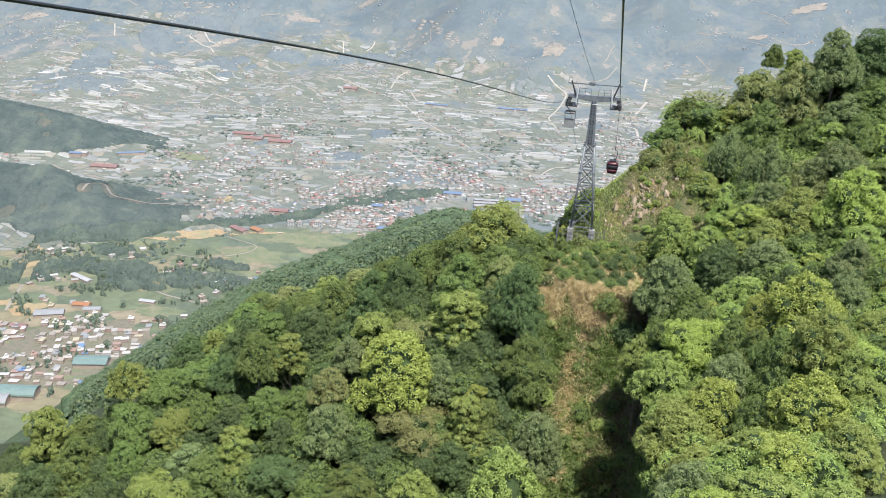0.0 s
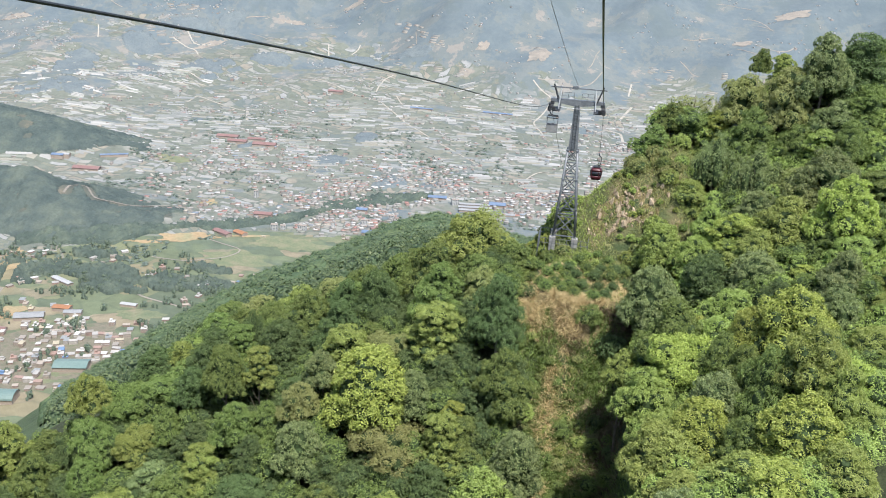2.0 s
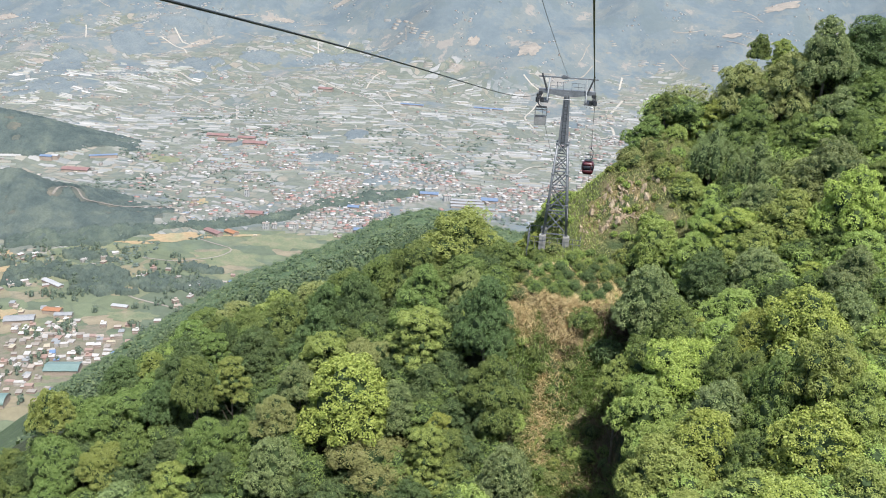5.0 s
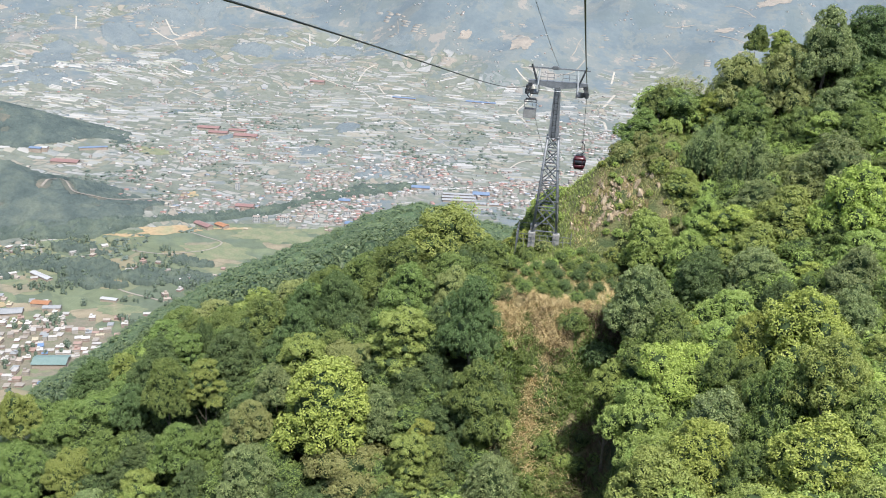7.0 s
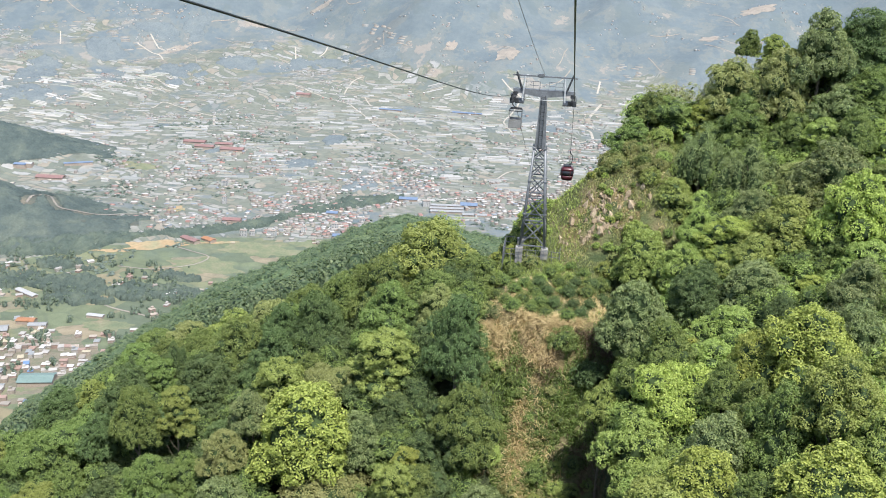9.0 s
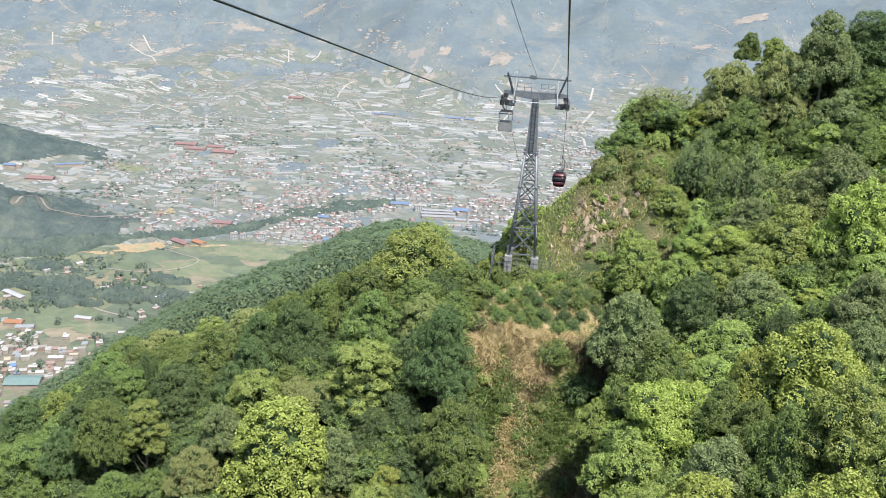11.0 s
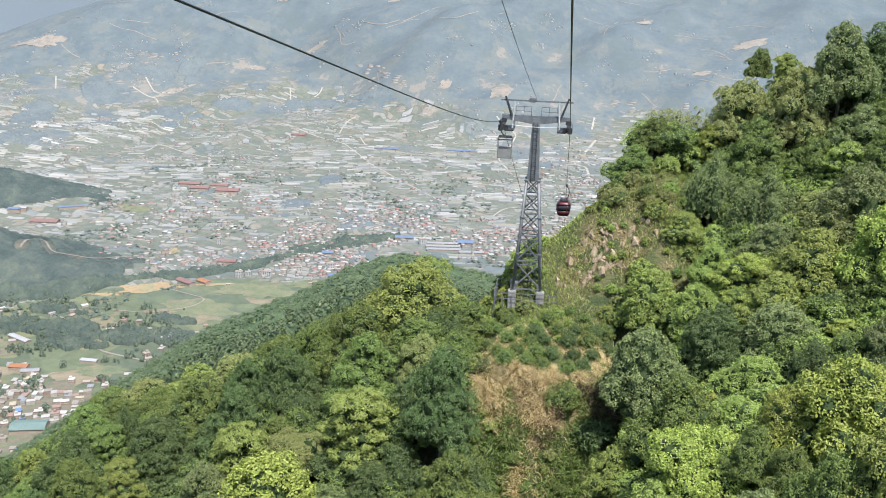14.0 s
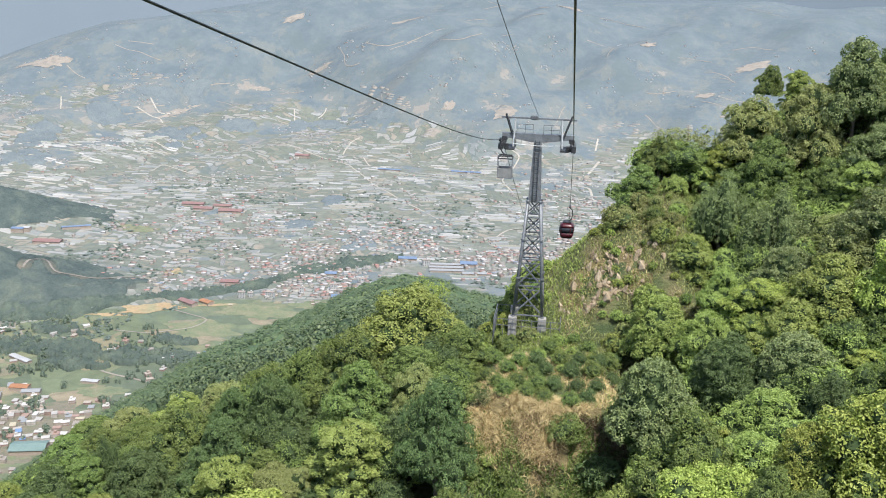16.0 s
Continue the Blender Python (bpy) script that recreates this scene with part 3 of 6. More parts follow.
LEFT_FRONT = [
    (-36.9, 95, 742.4, 5.5, "round", "mid"), (-49.3, 95, 737.9, 5.7, "broad", "fresh"), (-45.7, 96.5, 739.3, 4.8, "round", "mid"), (-39.9, 91.5, 738.3, 5, "layered", "fresh"),
    (-34.2, 92.5, 739.9, 4.1, "round", "dark"), (-28.8, 93, 742.6, 6.6, "dome", "grey"), (-33.7, 96.5, 742, 4.8, "round", "mid"), (-18.1, 94.5, 743.5, 9.8, "broad", "olive"),
    (-10.8, 95.5, 744.2, 6.6, "round", "mid"), (-12.4, 97, 745, 3.7, "layered", "yellow"), (-4.4, 90, 746.7, 6.5, "dome", "grey"), (-7.1, 87, 743.5, 9.6, "dome", "fresh"),
    (-42, 89.5, 735.4, 6.5, "round", "mid"), (-33.7, 89.5, 737.3, 7.3, "broad", "dark"), (-39.6, 91.5, 737.6, 5.2, "layered", "fresh"), (-54.2, 94.5, 738.2, 6.6, "broad", "mid"),
    (-66.5, 95, 734.8, 7.2, "layered", "fresh"), (-60.3, 91, 734.1, 6.9, "round", "mid"),
]
LEFT_FOOT = [
    (-63.5, 87.5, 731.9, 7.2, "round", "dark"), (-53.4, 90.5, 734.8, 5.7, "dome", "mid"), (-47.4, 87, 734.2, 7.1, "broad", "fresh"), (-24.4, 88, 737.9, 7.2, "round", "mid"),
    (-17, 86, 739.4, 7.6, "dome", "fresh"), (-12.6, 93.6, 745.6, 5.6, "layered", "fresh"), (-13.6, 90.5, 741.3, 5.1, "round", "dark"), (-7.2, 99.5, 749.6, 5, "full", "dark"),
]
RIGHT_SLOPE = [
    (8.1, 109.5, 759.3, 7.7, "dome", "grey"), (19.4, 111.5, 761.4, 7.5, "dome", "grey"), (14.5, 113, 760.1, 6.7, "dome", "dark"), (10.5, 101.5, 758.7, 7.3, "round", "mid"),
    (21, 95, 764, 9, "round", "yellow"), (17.4, 96.5, 760.8, 5.6, "dome", "yellow"), (11.3, 95, 758.4, 8, "broad", "yellow"), (20.9, 84, 764.8, 6.4, "round", "fresh"),
    (17.8, 85, 762, 6.1, "full", "mid"), (5.7, 101, 752, 4.8, "round", "fresh"), (7.7, 90.5, 755.2, 6.6, "round", "fresh"), (13.4, 85.5, 758.4, 6.6, "dome", "grey"),
    (11.9, 81.5, 757.7, 7.2, "dome", "yellow"), (8.6, 80, 755.5, 7.3, "dome", "fresh"), (19.5, 77.5, 761, 8.5, "dome", "yellow"), (23.1, 80.5, 762.7, 5.3, "round", "fresh"),
    (15.4, 79, 757.7, 4.8, "round", "mid"), (16.4, 89.5, 759.5, 4.6, "round", "mid"), (14.5, 92.5, 759.3, 4.3, "round", "mid"), (15.2, 74, 756.9, 7.9, "round", "fresh"),
    (9.8, 79.5, 755.1, 7.5, "dome", "fresh"),
]
RIGHT_MIDDLE = [
    (12.7, 131, 762.9, 6.2, "full", "fresh"), (9.4, 123, 760, 7.1, "dome", "fresh"), (17.8, 121, 762.6, 7.3, "layered", "yellow"), (23.4, 119, 766.1, 9.1, "round", "fresh"),
    (28.9, 115.5, 770.3, 8.2, "round", "yellow"), (27.3, 114.5, 764.7, 6.8, "round", "mid"), (20, 115.5, 762.7, 7.2, "round", "fresh"), (25.4, 116.5, 761.8, 6.3, "round", "olive"),
    (24.8, 110.5, 760.6, 5.4, "layered", "yellow"), (27.4, 105.5, 764.6, 6.8, "round", "grey"), (25.8, 99, 762.9, 5.8, "round", "grey"), (13.2, 119, 760, 5.8, "round", "fresh"),
    (15, 124, 762.6, 5.4, "round", "fresh"), (21.1, 106, 760.3, 4.5, "round", "dark"),
]
# greyer, lighter hues up here put the ridge's haze into leaf colour
RIDGE_TOP = [
    (22.2, 152, 778.8, 3.6, "round", "mid"), (25, 150, 778.4, 4.6, "layered", "fresh"), (13, 148, 773.4, 7.9, "sparse", "olive"), (10.1, 145, 771.1, 5.3, "round", "mid"),
    (8, 142, 768.4, 6.8, "round", "mid"), (16.7, 143.5, 770.8, 4.8, "layered", "yellow"), (15.8, 134.5, 769.8, 7.5, "feather", "grey"), (20.5, 138, 772.9, 7.7, "round", "mid"),
    (19.6, 145, 776.1, 8.1, "round", "olive"), (24.5, 139.5, 778.4, 8.2, "round", "olive"), (28.6, 140, 783.1, 8.6, "round", "grey"), (34.1, 143, 783.4, 9.6, "full", "dark"),
    (30.9, 136, 775.1, 8.3, "round", "grey"), (28.3, 131.5, 771.8, 6.2, "layered", "fresh"), (28, 123.5, 771.4, 8.8, "round", "grey"), (20.8, 130.5, 769.1, 8.3, "feather", "grey"),
    (25.7, 122.5, 768.4, 6.7, "round", "olive"), (34.5, 137, 777.2, 7.6, "round", "mid"), (25.7, 134, 771.8, 6, "round", "mid"), (31.3, 130, 773.7, 6.5, "round", "mid"),
]
placed = []
for n, (x, y, top, width, kind, hue) in enumerate(LEFT_RIDGE + LEFT_MIDDLE + LEFT_FRONT + LEFT_FOOT + RIGHT_SLOPE + RIGHT_MIDDLE + RIDGE_TOP):
    leaf_tree(x, y, top, width, kind, hue, n)
    placed.append((x, y, width))
rng = random.Random(7)
tries = 0
while tries < 14000 and len(placed) < 285:
    tries += 1
    x, y = rng.uniform(-85, 46), rng.uniform(61, 150)
    r = math.hypot(x, y)
    a = math.degrees(math.atan2(x, y))
    if not -38 < a < 17.5 or float(corridor(x, y)) > 0.02 or (0 < x < 16.5 and 116 < y < 143) or (x < 0 and y > 128) or (-9 < x < 7 and y > 104):
        continue
    if x > 12 and y > 134 or (x < -8 and y > 124) or (x < -50 and y > 98):
        continue
    if -6 < x < 9 and y > 60:
        continue
    width = rng.uniform(5.5, 8.0)
    if any((x - p) ** 2 + (y - q) ** 2 < (0.33 * (width + w)) ** 2 for p, q, w in placed):
        continue
    placed.append((x, y, width))
    if x < 0:
        hue = rng.choice(["mid", "mid", "dark", "mid", "fresh", "dark", "mid", "olive"] if y > 96 else ["mid", "dark", "mid", "dark", "olive", "grey"])
        kind = rng.choice(["round", "dome", "broad", "layered", "full"])
        top = gz(x, y) + rng.uniform(5.0, 7.0)
    else:
        hue = rng.choice(["fresh", "yellow", "yellow", "fresh", "grey"]) if y < 118 else rng.choice(["grey", "olive", "fresh", "mid"])
        kind = rng.choice(["round", "dome", "full", "layered"])
        top = gz(x, y) + rng.uniform(5.0, 7.0)
    leaf_tree(x, y, top, width, kind, hue, tries)

# younger trees that close the canopy, too many to tell apart
def arrays(me):
    v = np.empty(len(me.vertices) * 3)
    me.vertices.foreach_get("co", v)
    return v.reshape(-1, 3), [tuple(p.vertices) for p in me.polygons], [p.material_index for p in me.polygons]


YOUNG = [[arrays(me) for me in pair] for pair in YOUNG]
rng = random.Random(17)
tries = young = 0
groups = {hue: ([], [], [], [0]) for hue in ("mid", "dark", "fresh")}
while tries < 30000 and young < 620:
    tries += 1
    x, y = rng.uniform(-85, 46), rng.uniform(61, 152)
    a = math.degrees(math.atan2(x, y))
    if not -38 < a < 17.5 or float(corridor(x, y)) > 0.02 or (0 < x < 15.5 and 116 < y < 143) or (x < 0 and y > 127) or (-8.5 < x < 6.5 and y > 104) or (-5.5 < x < 8.2) or (x < -52 and y > 100):
        continue
    width = rng.uniform(4.2, 6.2)
    if any((x - p) ** 2 + (y - q) ** 2 < (0.16 * (width + w)) ** 2 for p, q, w in placed):
        continue
    placed.append((x, y, width))
    young += 1
    vs, fs, ms, count = groups[rng.choice(["mid", "dark", "dark", "mid"] if x < 0 else ["fresh", "fresh", "mid", "fresh"])]
    turn, sx, sz = rng.uniform(0, math.tau), width / 8, rng.uniform(4.2, 6.0) / 9.9
    for which, (v, f, m) in enumerate(YOUNG[young % 3]):
        w = np.stack([(v[:, 0] * math.cos(turn) - v[:, 1] * math.sin(turn)) * sx + x, (v[:, 0] * math.sin(turn) + v[:, 1] * math.cos(turn)) * sx + y, v[:, 2] * sz + gz(x, y)], -1)
        vs.append(w)
        fs += [tuple(i + count[0] for i in face) for face in f]
        ms += m if which == 0 else [2] * len(m)
        count[0] += len(v)
for hue, (vs, fs, ms, _) in groups.items():
    tagged(new("young_forest", mesh_of("young_forest", np.concatenate(vs), fs, [LEAF[hue], SHADE_CORE, BARK], ms)), f"{hue} green young trees closing the forest canopy", "woodland", kind="stuff")

# ---- shrubs under the ropes ----
SHRUBS = [crown_mesh("leaves", [(0, 0, 0.55, 0.85, 0.7), (0.5, 0.2, 0.4, 0.55, 0.5), (-0.45, 0.3, 0.45, 0.55, 0.45)], 560, 0.16, 40, 0.24),
          crown_mesh("leaves", [(0, 0, 0.6, 0.75, 0.75), (0.1, -0.4, 0.4, 0.55, 0.45)], 560, 0.15, 41, 0.22)]


BALL = crown_mesh("leaves", [(0, 0, 0.7, 0.8, 0.75)], 420, 0.13, 42, 0.2, 0.9, 0.88)


def shrub(x, y, size, hue, n, label="low rounded green shrub on the cleared slope", shape=None):
    s = thing("shrub", label, "shrub", "shrubs under the ropes", at=(x, y, gz(x, y) - 0.1 * size))
    s.scale = (size, size, size * 0.95)
    s.rotation_euler[2] = n * 1.7
    o = new("foliage", shape or SHRUBS[n % 2])
    o.parent = s
    o.material_slots[0].link = "OBJECT"
    o.material_slots[0].material = LEAF[hue]
    return s


rng = random.Random(21)
spots = []
tries = 0
while tries < 4000 and len(spots) < 240:
    tries += 1
    x, y = rng.uniform(-9, 14), rng.uniform(80, 150)
    if (x > 6 and y < 122) or 105 < y < 113.2 or (abs(x + 3) < 2.2 and abs(y - 128) < 2.2):
        continue
    if x > 2.5 and y > 116 and rng.random() < 0.93:
        continue
    if (112.5 < y < 124.0 and -7 < x < 6.5) or (y > 125 and -1.5 < x < 3):
        continue
    size = rng.uniform(0.35, 0.6) if y > 124 and x > -1 else rng.uniform(0.65, 1.15) if y > 111 else rng.uniform(0.6, 1.3)
    if any((x - p) ** 2 + (y - q) ** 2 < (0.85 * (size + s)) ** 2 for p, q, s in spots):
        continue
    spots.append((x, y, size))
    shrub(x, y, size, rng.choice(["mid", "fresh", "fresh", "yellow", "olive"] if y > 112 else ["mid", "mid", "fresh", "dark", "olive"]), tries)


for row in range(5):
    for k in range(7):
        x, y = -6.2 + 1.9 * k + 0.9 * (row % 2) + rng.uniform(-0.35, 0.35), 113.6 + 2.3 * row + rng.uniform(-0.4, 0.4)
        if rng.random() < 0.86:
            shrub(x, y, rng.uniform(0.72, 1.0), rng.choice(["mid", "mid", "dark"]), row * 8 + k, "small round dark green bush planted in a row", BALL)
for k in range(46):
    shrub(rng.uniform(4.5, 15), rng.uniform(131, 141) if k % 3 else rng.uniform(119, 127), rng.uniform(0.6, 1.4), rng.choice(["fresh", "olive", "olive", "mid"]), k, "bushy bright green shrub on the steep knoll")
for k in range(44):
    x, y = rng.uniform(-5.6, 2.6), 110.3 - 7.5 * rng.random()
    shrub(x, y, rng.uniform(0.3, 0.62), rng.choice(["mid", "fresh", "olive", "mid"]), k, "straggling green weed bush below the dry bank")
for k in range(9):
    shrub(rng.uniform(-7.4, -5.2), rng.uniform(107.5, 114), rng.uniform(0.4, 0.8), rng.choice(["fresh", "mid"]), k, "straggling green weed bush beside the dry bank")
for k in range(16):
    shrub(rng.uniform(-6, 4), rng.uniform(118.5, 124), rng.uniform(0.35, 0.6), rng.choice(["fresh", "fresh", "mid"]), k, "small fresh green shrub between the planted rows")
shrub(1.5, 111.6, 1.6, "mid", 3, "dense green bush on the dry bank")
shrub(4.6, 110.0, 1.7, "dark", 4, "dense green bush on the dry bank")

# ---- the ropeway ----
MX, MY = -3.05, 128.0
tower = thing("ropeway_tower", "grey galvanised steel lattice ropeway tower on concrete footings", "tower", at=(MX, MY, 755.3))
LEVELS = [(0.0, 1.45), (3.0, 1.22), (5.7, 1.02), (8.0, 0.86), (9.9, 0.72), (11.6, 0.6)]
for sx in (-1, 1):
    for sy in (-1, 1):
        bm = bmesh.new()
        tube(bm, [(sx * 1.45, sy * 1.45, -0.2), (sx * 0.6, sy * 0.6, 11.7)], 0.145, 12)
        leg = part("leg", bm, STEEL, tower, "", True)
        for z in (0.0, 3.9, 7.8, 11.6):
            w = 1.45 - 0.85 * z / 11.7
            bm = bmesh.new()
            bmesh.ops.create_cone(bm, cap_ends=True, segments=14, radius1=0.23, radius2=0.23, depth=0.14, matrix=Matrix.Translation((sx * w, sy * w, z)))
            part("flange", bm, STEEL, leg)
        bm = bmesh.new()
        box(bm, (sx * 1.47, sy * 1.47, -1.7), (0.82, 0.82, 3.3), 0.05)
        part("footing", bm, CONCRETE, tower, "pale concrete footing")
for (z0, w0), (z1, w1) in zip(LEVELS, LEVELS[1:]):
    for side in range(4):
        turn = Matrix.Rotation(side * math.pi / 2, 3, "Z")
        for s in (-1, 1):
            bm = bmesh.new()
            bar(bm, turn @ Vector((-s * w0, -w0 - 0.03 * s, z0 + 0.2)), turn @ Vector((s * w1, -w1 - 0.03 * s, z1 - 0.1)), 0.12)
            part("brace", bm, STEEL, tower)
        bm = bmesh.new()
        bar(bm, turn @ Vector((-w0, -w0, z0 + 0.12)), turn @ Vector((w0, -w0, z0 + 0.12)), 0.12)
        part("strut", bm, STEEL, tower)
        if z0 > 0:
            bm = bmesh.new()
            bar(bm, turn @ Vector((-w0, -w0, z0 - 0.28)), turn @ Vector((w0, -w0, z0 - 0.28)), 0.08)
            part("strut", bm, STEEL, tower)
bm = bmesh.new()
r0 = [bm.verts.new((x * 0.62, y * 0.62, 11.5)) for x, y in ((-1, -1), (1, -1), (1, 1), (-1, 1))]
r1 = [bm.verts.new((x * 0.34, y * 0.34, 17.9)) for x, y in ((-1, -1), (1, -1), (1, 1), (-1, 1))]
bm.faces.new(r0[::-1])
bm.faces.new(r1)
for k in range(4):
    bm.faces.new((r0[k], r0[(k + 1) % 4], r1[(k + 1) % 4], r1[k]))
part("mast", bm, STEEL, tower, "tapered box-section steel mast")
for k in range(14):
    bm = bmesh.new()
    bar(bm, (-0.2, -0.72 + 0.018 * k, 11.8 + 0.43 * k), (0.2, -0.72 + 0.018 * k, 11.8 + 0.43 * k), 0.04)
    part("ladder_rung", bm, DARK_STEEL, tower)
for s in (-1, 1):
    bm = bmesh.new()
    bar(bm, (s * 0.2, -0.73, 11.6), (s * 0.2, -0.5, 17.6), 0.05)
    part("ladder_rail", bm, DARK_STEEL, tower)
# cross beam, deeper in the middle
bm = bmesh.new()
prof = [(-3.45, 17.75), (-3.45, 18.15), (3.45, 18.15), (3.45, 17.75), (0.6, 17.35), (-0.6, 17.35)]
fa, fb = [bm.verts.new((x, -0.28, z)) for x, z in prof], [bm.verts.new((x, 0.28, z)) for x, z in prof]
bm.faces.new(fa)
bm.faces.new(fb[::-1])
for k in range(6):
    bm.faces.new((fa[(k + 1) % 6], fa[k], fb[k], fb[(k + 1) % 6]))
part("cross_beam", bm, STEEL, tower)
bm = bmesh.new()
bar(bm, (-3.6, 0, 19.6), (3.6, 0, 19.6), 0.16)
part("top_bar", bm, STEEL, tower)
for s in (-1, 1):
    for y in (-0.35, 0.35):
        bm = bmesh.new()
        bar(bm, (s * 2.5, y, 18.1), (s * 3.15, y * 0.3, 19.95), 0.14)
        part("gantry_post", bm, DARK_STEEL, tower)
    bm = bmesh.new()
    tube(bm, [(s * 2.35, -0.55, 16.9), (s * 2.2, -0.3, 19.55)], 0.09)
    part("work_rail_pole", bm, PALE_STEEL, tower, "pale galvanised pole")
    bm = bmesh.new()
    box(bm, (s * 2.6, 0, 16.75), (0.9, 2.6, 0.12))
    part("catwalk", bm, DARK_STEEL, tower)
    for y in (-1.2, 0, 1.2):
        bm = bmesh.new()
        bar(bm, (s * 2.2, y, 16.8), (s * 2.2, y, 17.8), 0.05)
        part("catwalk_post", bm, STEEL, tower)
    # railings on the beam
    for z in (18.6, 19.05):
        bm = bmesh.new()
        bar(bm, (s * 0.5, -0.3, z), (s * 2.05, -0.3, z), 0.05)
        part("handrail", bm, STEEL, tower)
    for x in (0.5, 1.25, 2.05):
        bm = bmesh.new()
        bar(bm, (s * x, -0.3, 18.1), (s * x, -0.3, 19.07), 0.05)
        part("railing_post", bm, STEEL, tower)
    # sheave train
    bm = bmesh.new()
    box(bm, (s * 3.18, 0, 17.25), (0.22, 3.2, 0.35), 0.03)
    sheaves = part("sheave_train", bm, DARK_STEEL, tower, "dark greased sheave beam")
    bm = bmesh.new()
    box(bm, (s * 3.2, 0, 17.62), (0.5, 0.9, 0.4), 0.03)
    part("bracket", bm, DARK_STEEL, sheaves)
    for y in (-1.4, -0.84, -0.28, 0.28, 0.84, 1.4):
        bm = bmesh.new()
        bmesh.ops.create_cone(bm, cap_ends=True, segments=16, radius1=0.31, radius2=0.31, depth=0.2, matrix=Matrix.Translation((s * 3.42, y, 17.12)) @ Matrix.Rotation(math.pi / 2, 4, "Y"))
        part("sheave", bm, RUBBER, sheaves)
    bm = bmesh.new()
    box(bm, (s * 3.62, 0, 17.0), (0.09, 3.3, 0.42), 0.02)
    part("rope_catcher", bm, DARK_STEEL, sheaves)
    bm = bmesh.new()
    box(bm, (s * 3.42, -1.85, 17.1), (0.46, 0.3, 0.62), 0.05)
    part("end_guard", bm, DARK_STEEL, sheaves)
    bm = bmesh.new()
    box(bm, (s * 2.95, -1.1, 17.0), (0.5, 0.5, 0.5), 0.04)
    part("switch_box", bm, DARK_STEEL, tower)
bm = bmesh.new()
tube(bm, [(-2.4 + 4.8 * k / 10, -0.6, 17.2 - 0.12 * math.sin(k / 10 * math.pi)) for k in range(11)], 0.03, 6)
part("tie_wire", bm, PALE_STEEL, tower)
bm = bmesh.new()
box(bm, (-0.45, 0, 19.68), (0.75, 0.45, 0.42), 0.08)
part("pulley_block", bm, STEEL, tower)


def rope_before_left(y):
    d = 128 - y
    return 772.75 + 0.1597 * d + 9.0e-4 * d * d - 4.38e-6 * d ** 3


def rope_before_right(y):
    return 772.75 + 0.205 * (128 - y) + 0.00016 * (128 - y) ** 2


def rope_after(y):
    return 772.75 - 0.42 * (y - 128) + 0.00022 * (y - 128) ** 2


def steel_rope(x, before, label):
    bm = bmesh.new()
    line = [(x, y, before(y)) for y in np.arange(-40, 127, 3.0)]
    line += [(x, y, 772.75 - 0.33 * (y - 127.6) * (y > 128)) for y in (127, 128)] + [(x, y, rope_after(y)) for y in np.arange(130, 470, 6.0)]
    tube(bm, line, 0.028, 8)
    me = bpy.data.meshes.new("rope")
    bm.to_mesh(me)
    bm.free()
    me.materials.append(ROPE_STEEL)
    return tagged(new("haul_rope", me), label, "rope", "ropes of the ropeway")


LX, RX = MX - 3.42, MX + 3.42
steel_rope(LX, rope_before_left, "dark steel haul rope hung over the tower's sheaves")
steel_rope(RX, rope_before_right, "dark steel haul rope overhead, hung over the tower's sheaves")
bm = bmesh.new()
tube(bm, [(MX, y, 775.0 + 0.235 * (128 - y) + 0.00022 * (128 - y) ** 2) for y in np.arange(-20, 129, 3.0)], 0.018, 6)
me = bpy.data.meshes.new("cable")
bm.to_mesh(me)
bm.free()
me.materials.append(ROPE_STEEL)
tagged(new("signal_cable", me), "thin dark signal cable strung to the tower top", "cable", "ropes of the ropeway")


def hanger(parent, drop, side, hook=False):
    bm = bmesh.new()
    pts = [(0, 0, 0.05), (0, 0, -0.3)] + [(side * (0.75 - 0.75 * math.cos(a)), 0, -0.3 - (drop - 0.35) * math.sin(a)) for a in np.linspace(0.2, math.pi / 2, 8)]
    if hook:
        pts = [(0, 0, 0.05), (0.12, 0, -0.25), (0.36, 0, -0.5), (0.42, 0, -1.1), (0.3, 0, -1.7), (0.02, 0, -2.0), (side, 0, -2.12)]
    tube(bm, pts, 0.07, 8)
    h = part("hanger", bm, DARK_STEEL, parent)
    bm = bmesh.new()
    box(bm, (0, 0, 0.02), (0.22, 0.9, 0.25), 0.04)
    part("grip", bm, DARK_STEEL, h)


# freight carrier on the rope that comes up
cy = 125.6
carrier = thing("freight_carrier", "grey steel freight carrier cage hung on the rope", "cable car", at=(LX, cy, rope_before_left(cy)))
hanger(carrier, 1.45, 0.75)
for s in (-1, 1):
    for y in (-0.6, 0.6):
        bm = bmesh.new()
        bar(bm, (0.55 + s * 0.68, y, -3.6), (0.55 + s * 0.68, y, -1.7), 0.045)
        part("frame_post", bm, STEEL, carrier)
    bm = bmesh.new()
    bar(bm, (0.55 + s * 0.68, -0.6, -1.7), (0.55 + s * 0.68, 0.6, -1.7), 0.09)
    part("frame_beam", bm, DARK_STEEL, carrier)
    bm = bmesh.new()
    bar(bm, (-0.13, s * 0.6, -1.7), (1.23, s * 0.6, -1.7), 0.09)
    part("frame_beam", bm, DARK_STEEL, carrier)
bm = bmesh.new()
bar(bm, (-0.05, 0, -1.45), (1.2, 0, -1.45), 0.12)
part("spreader", bm, DARK_STEEL, carrier)
bm = bmesh.new()
box(bm, (0.55, 0, -3.55), (1.36, 1.2, 0.06))
part("floor", bm, STEEL, carrier)
MESH = plain("grey_sheet_panel", [(0.3, (0.216, 0.217, 0.211)), (0.7, (0.309, 0.307, 0.298))], 2.0, 0.6, 0.3)
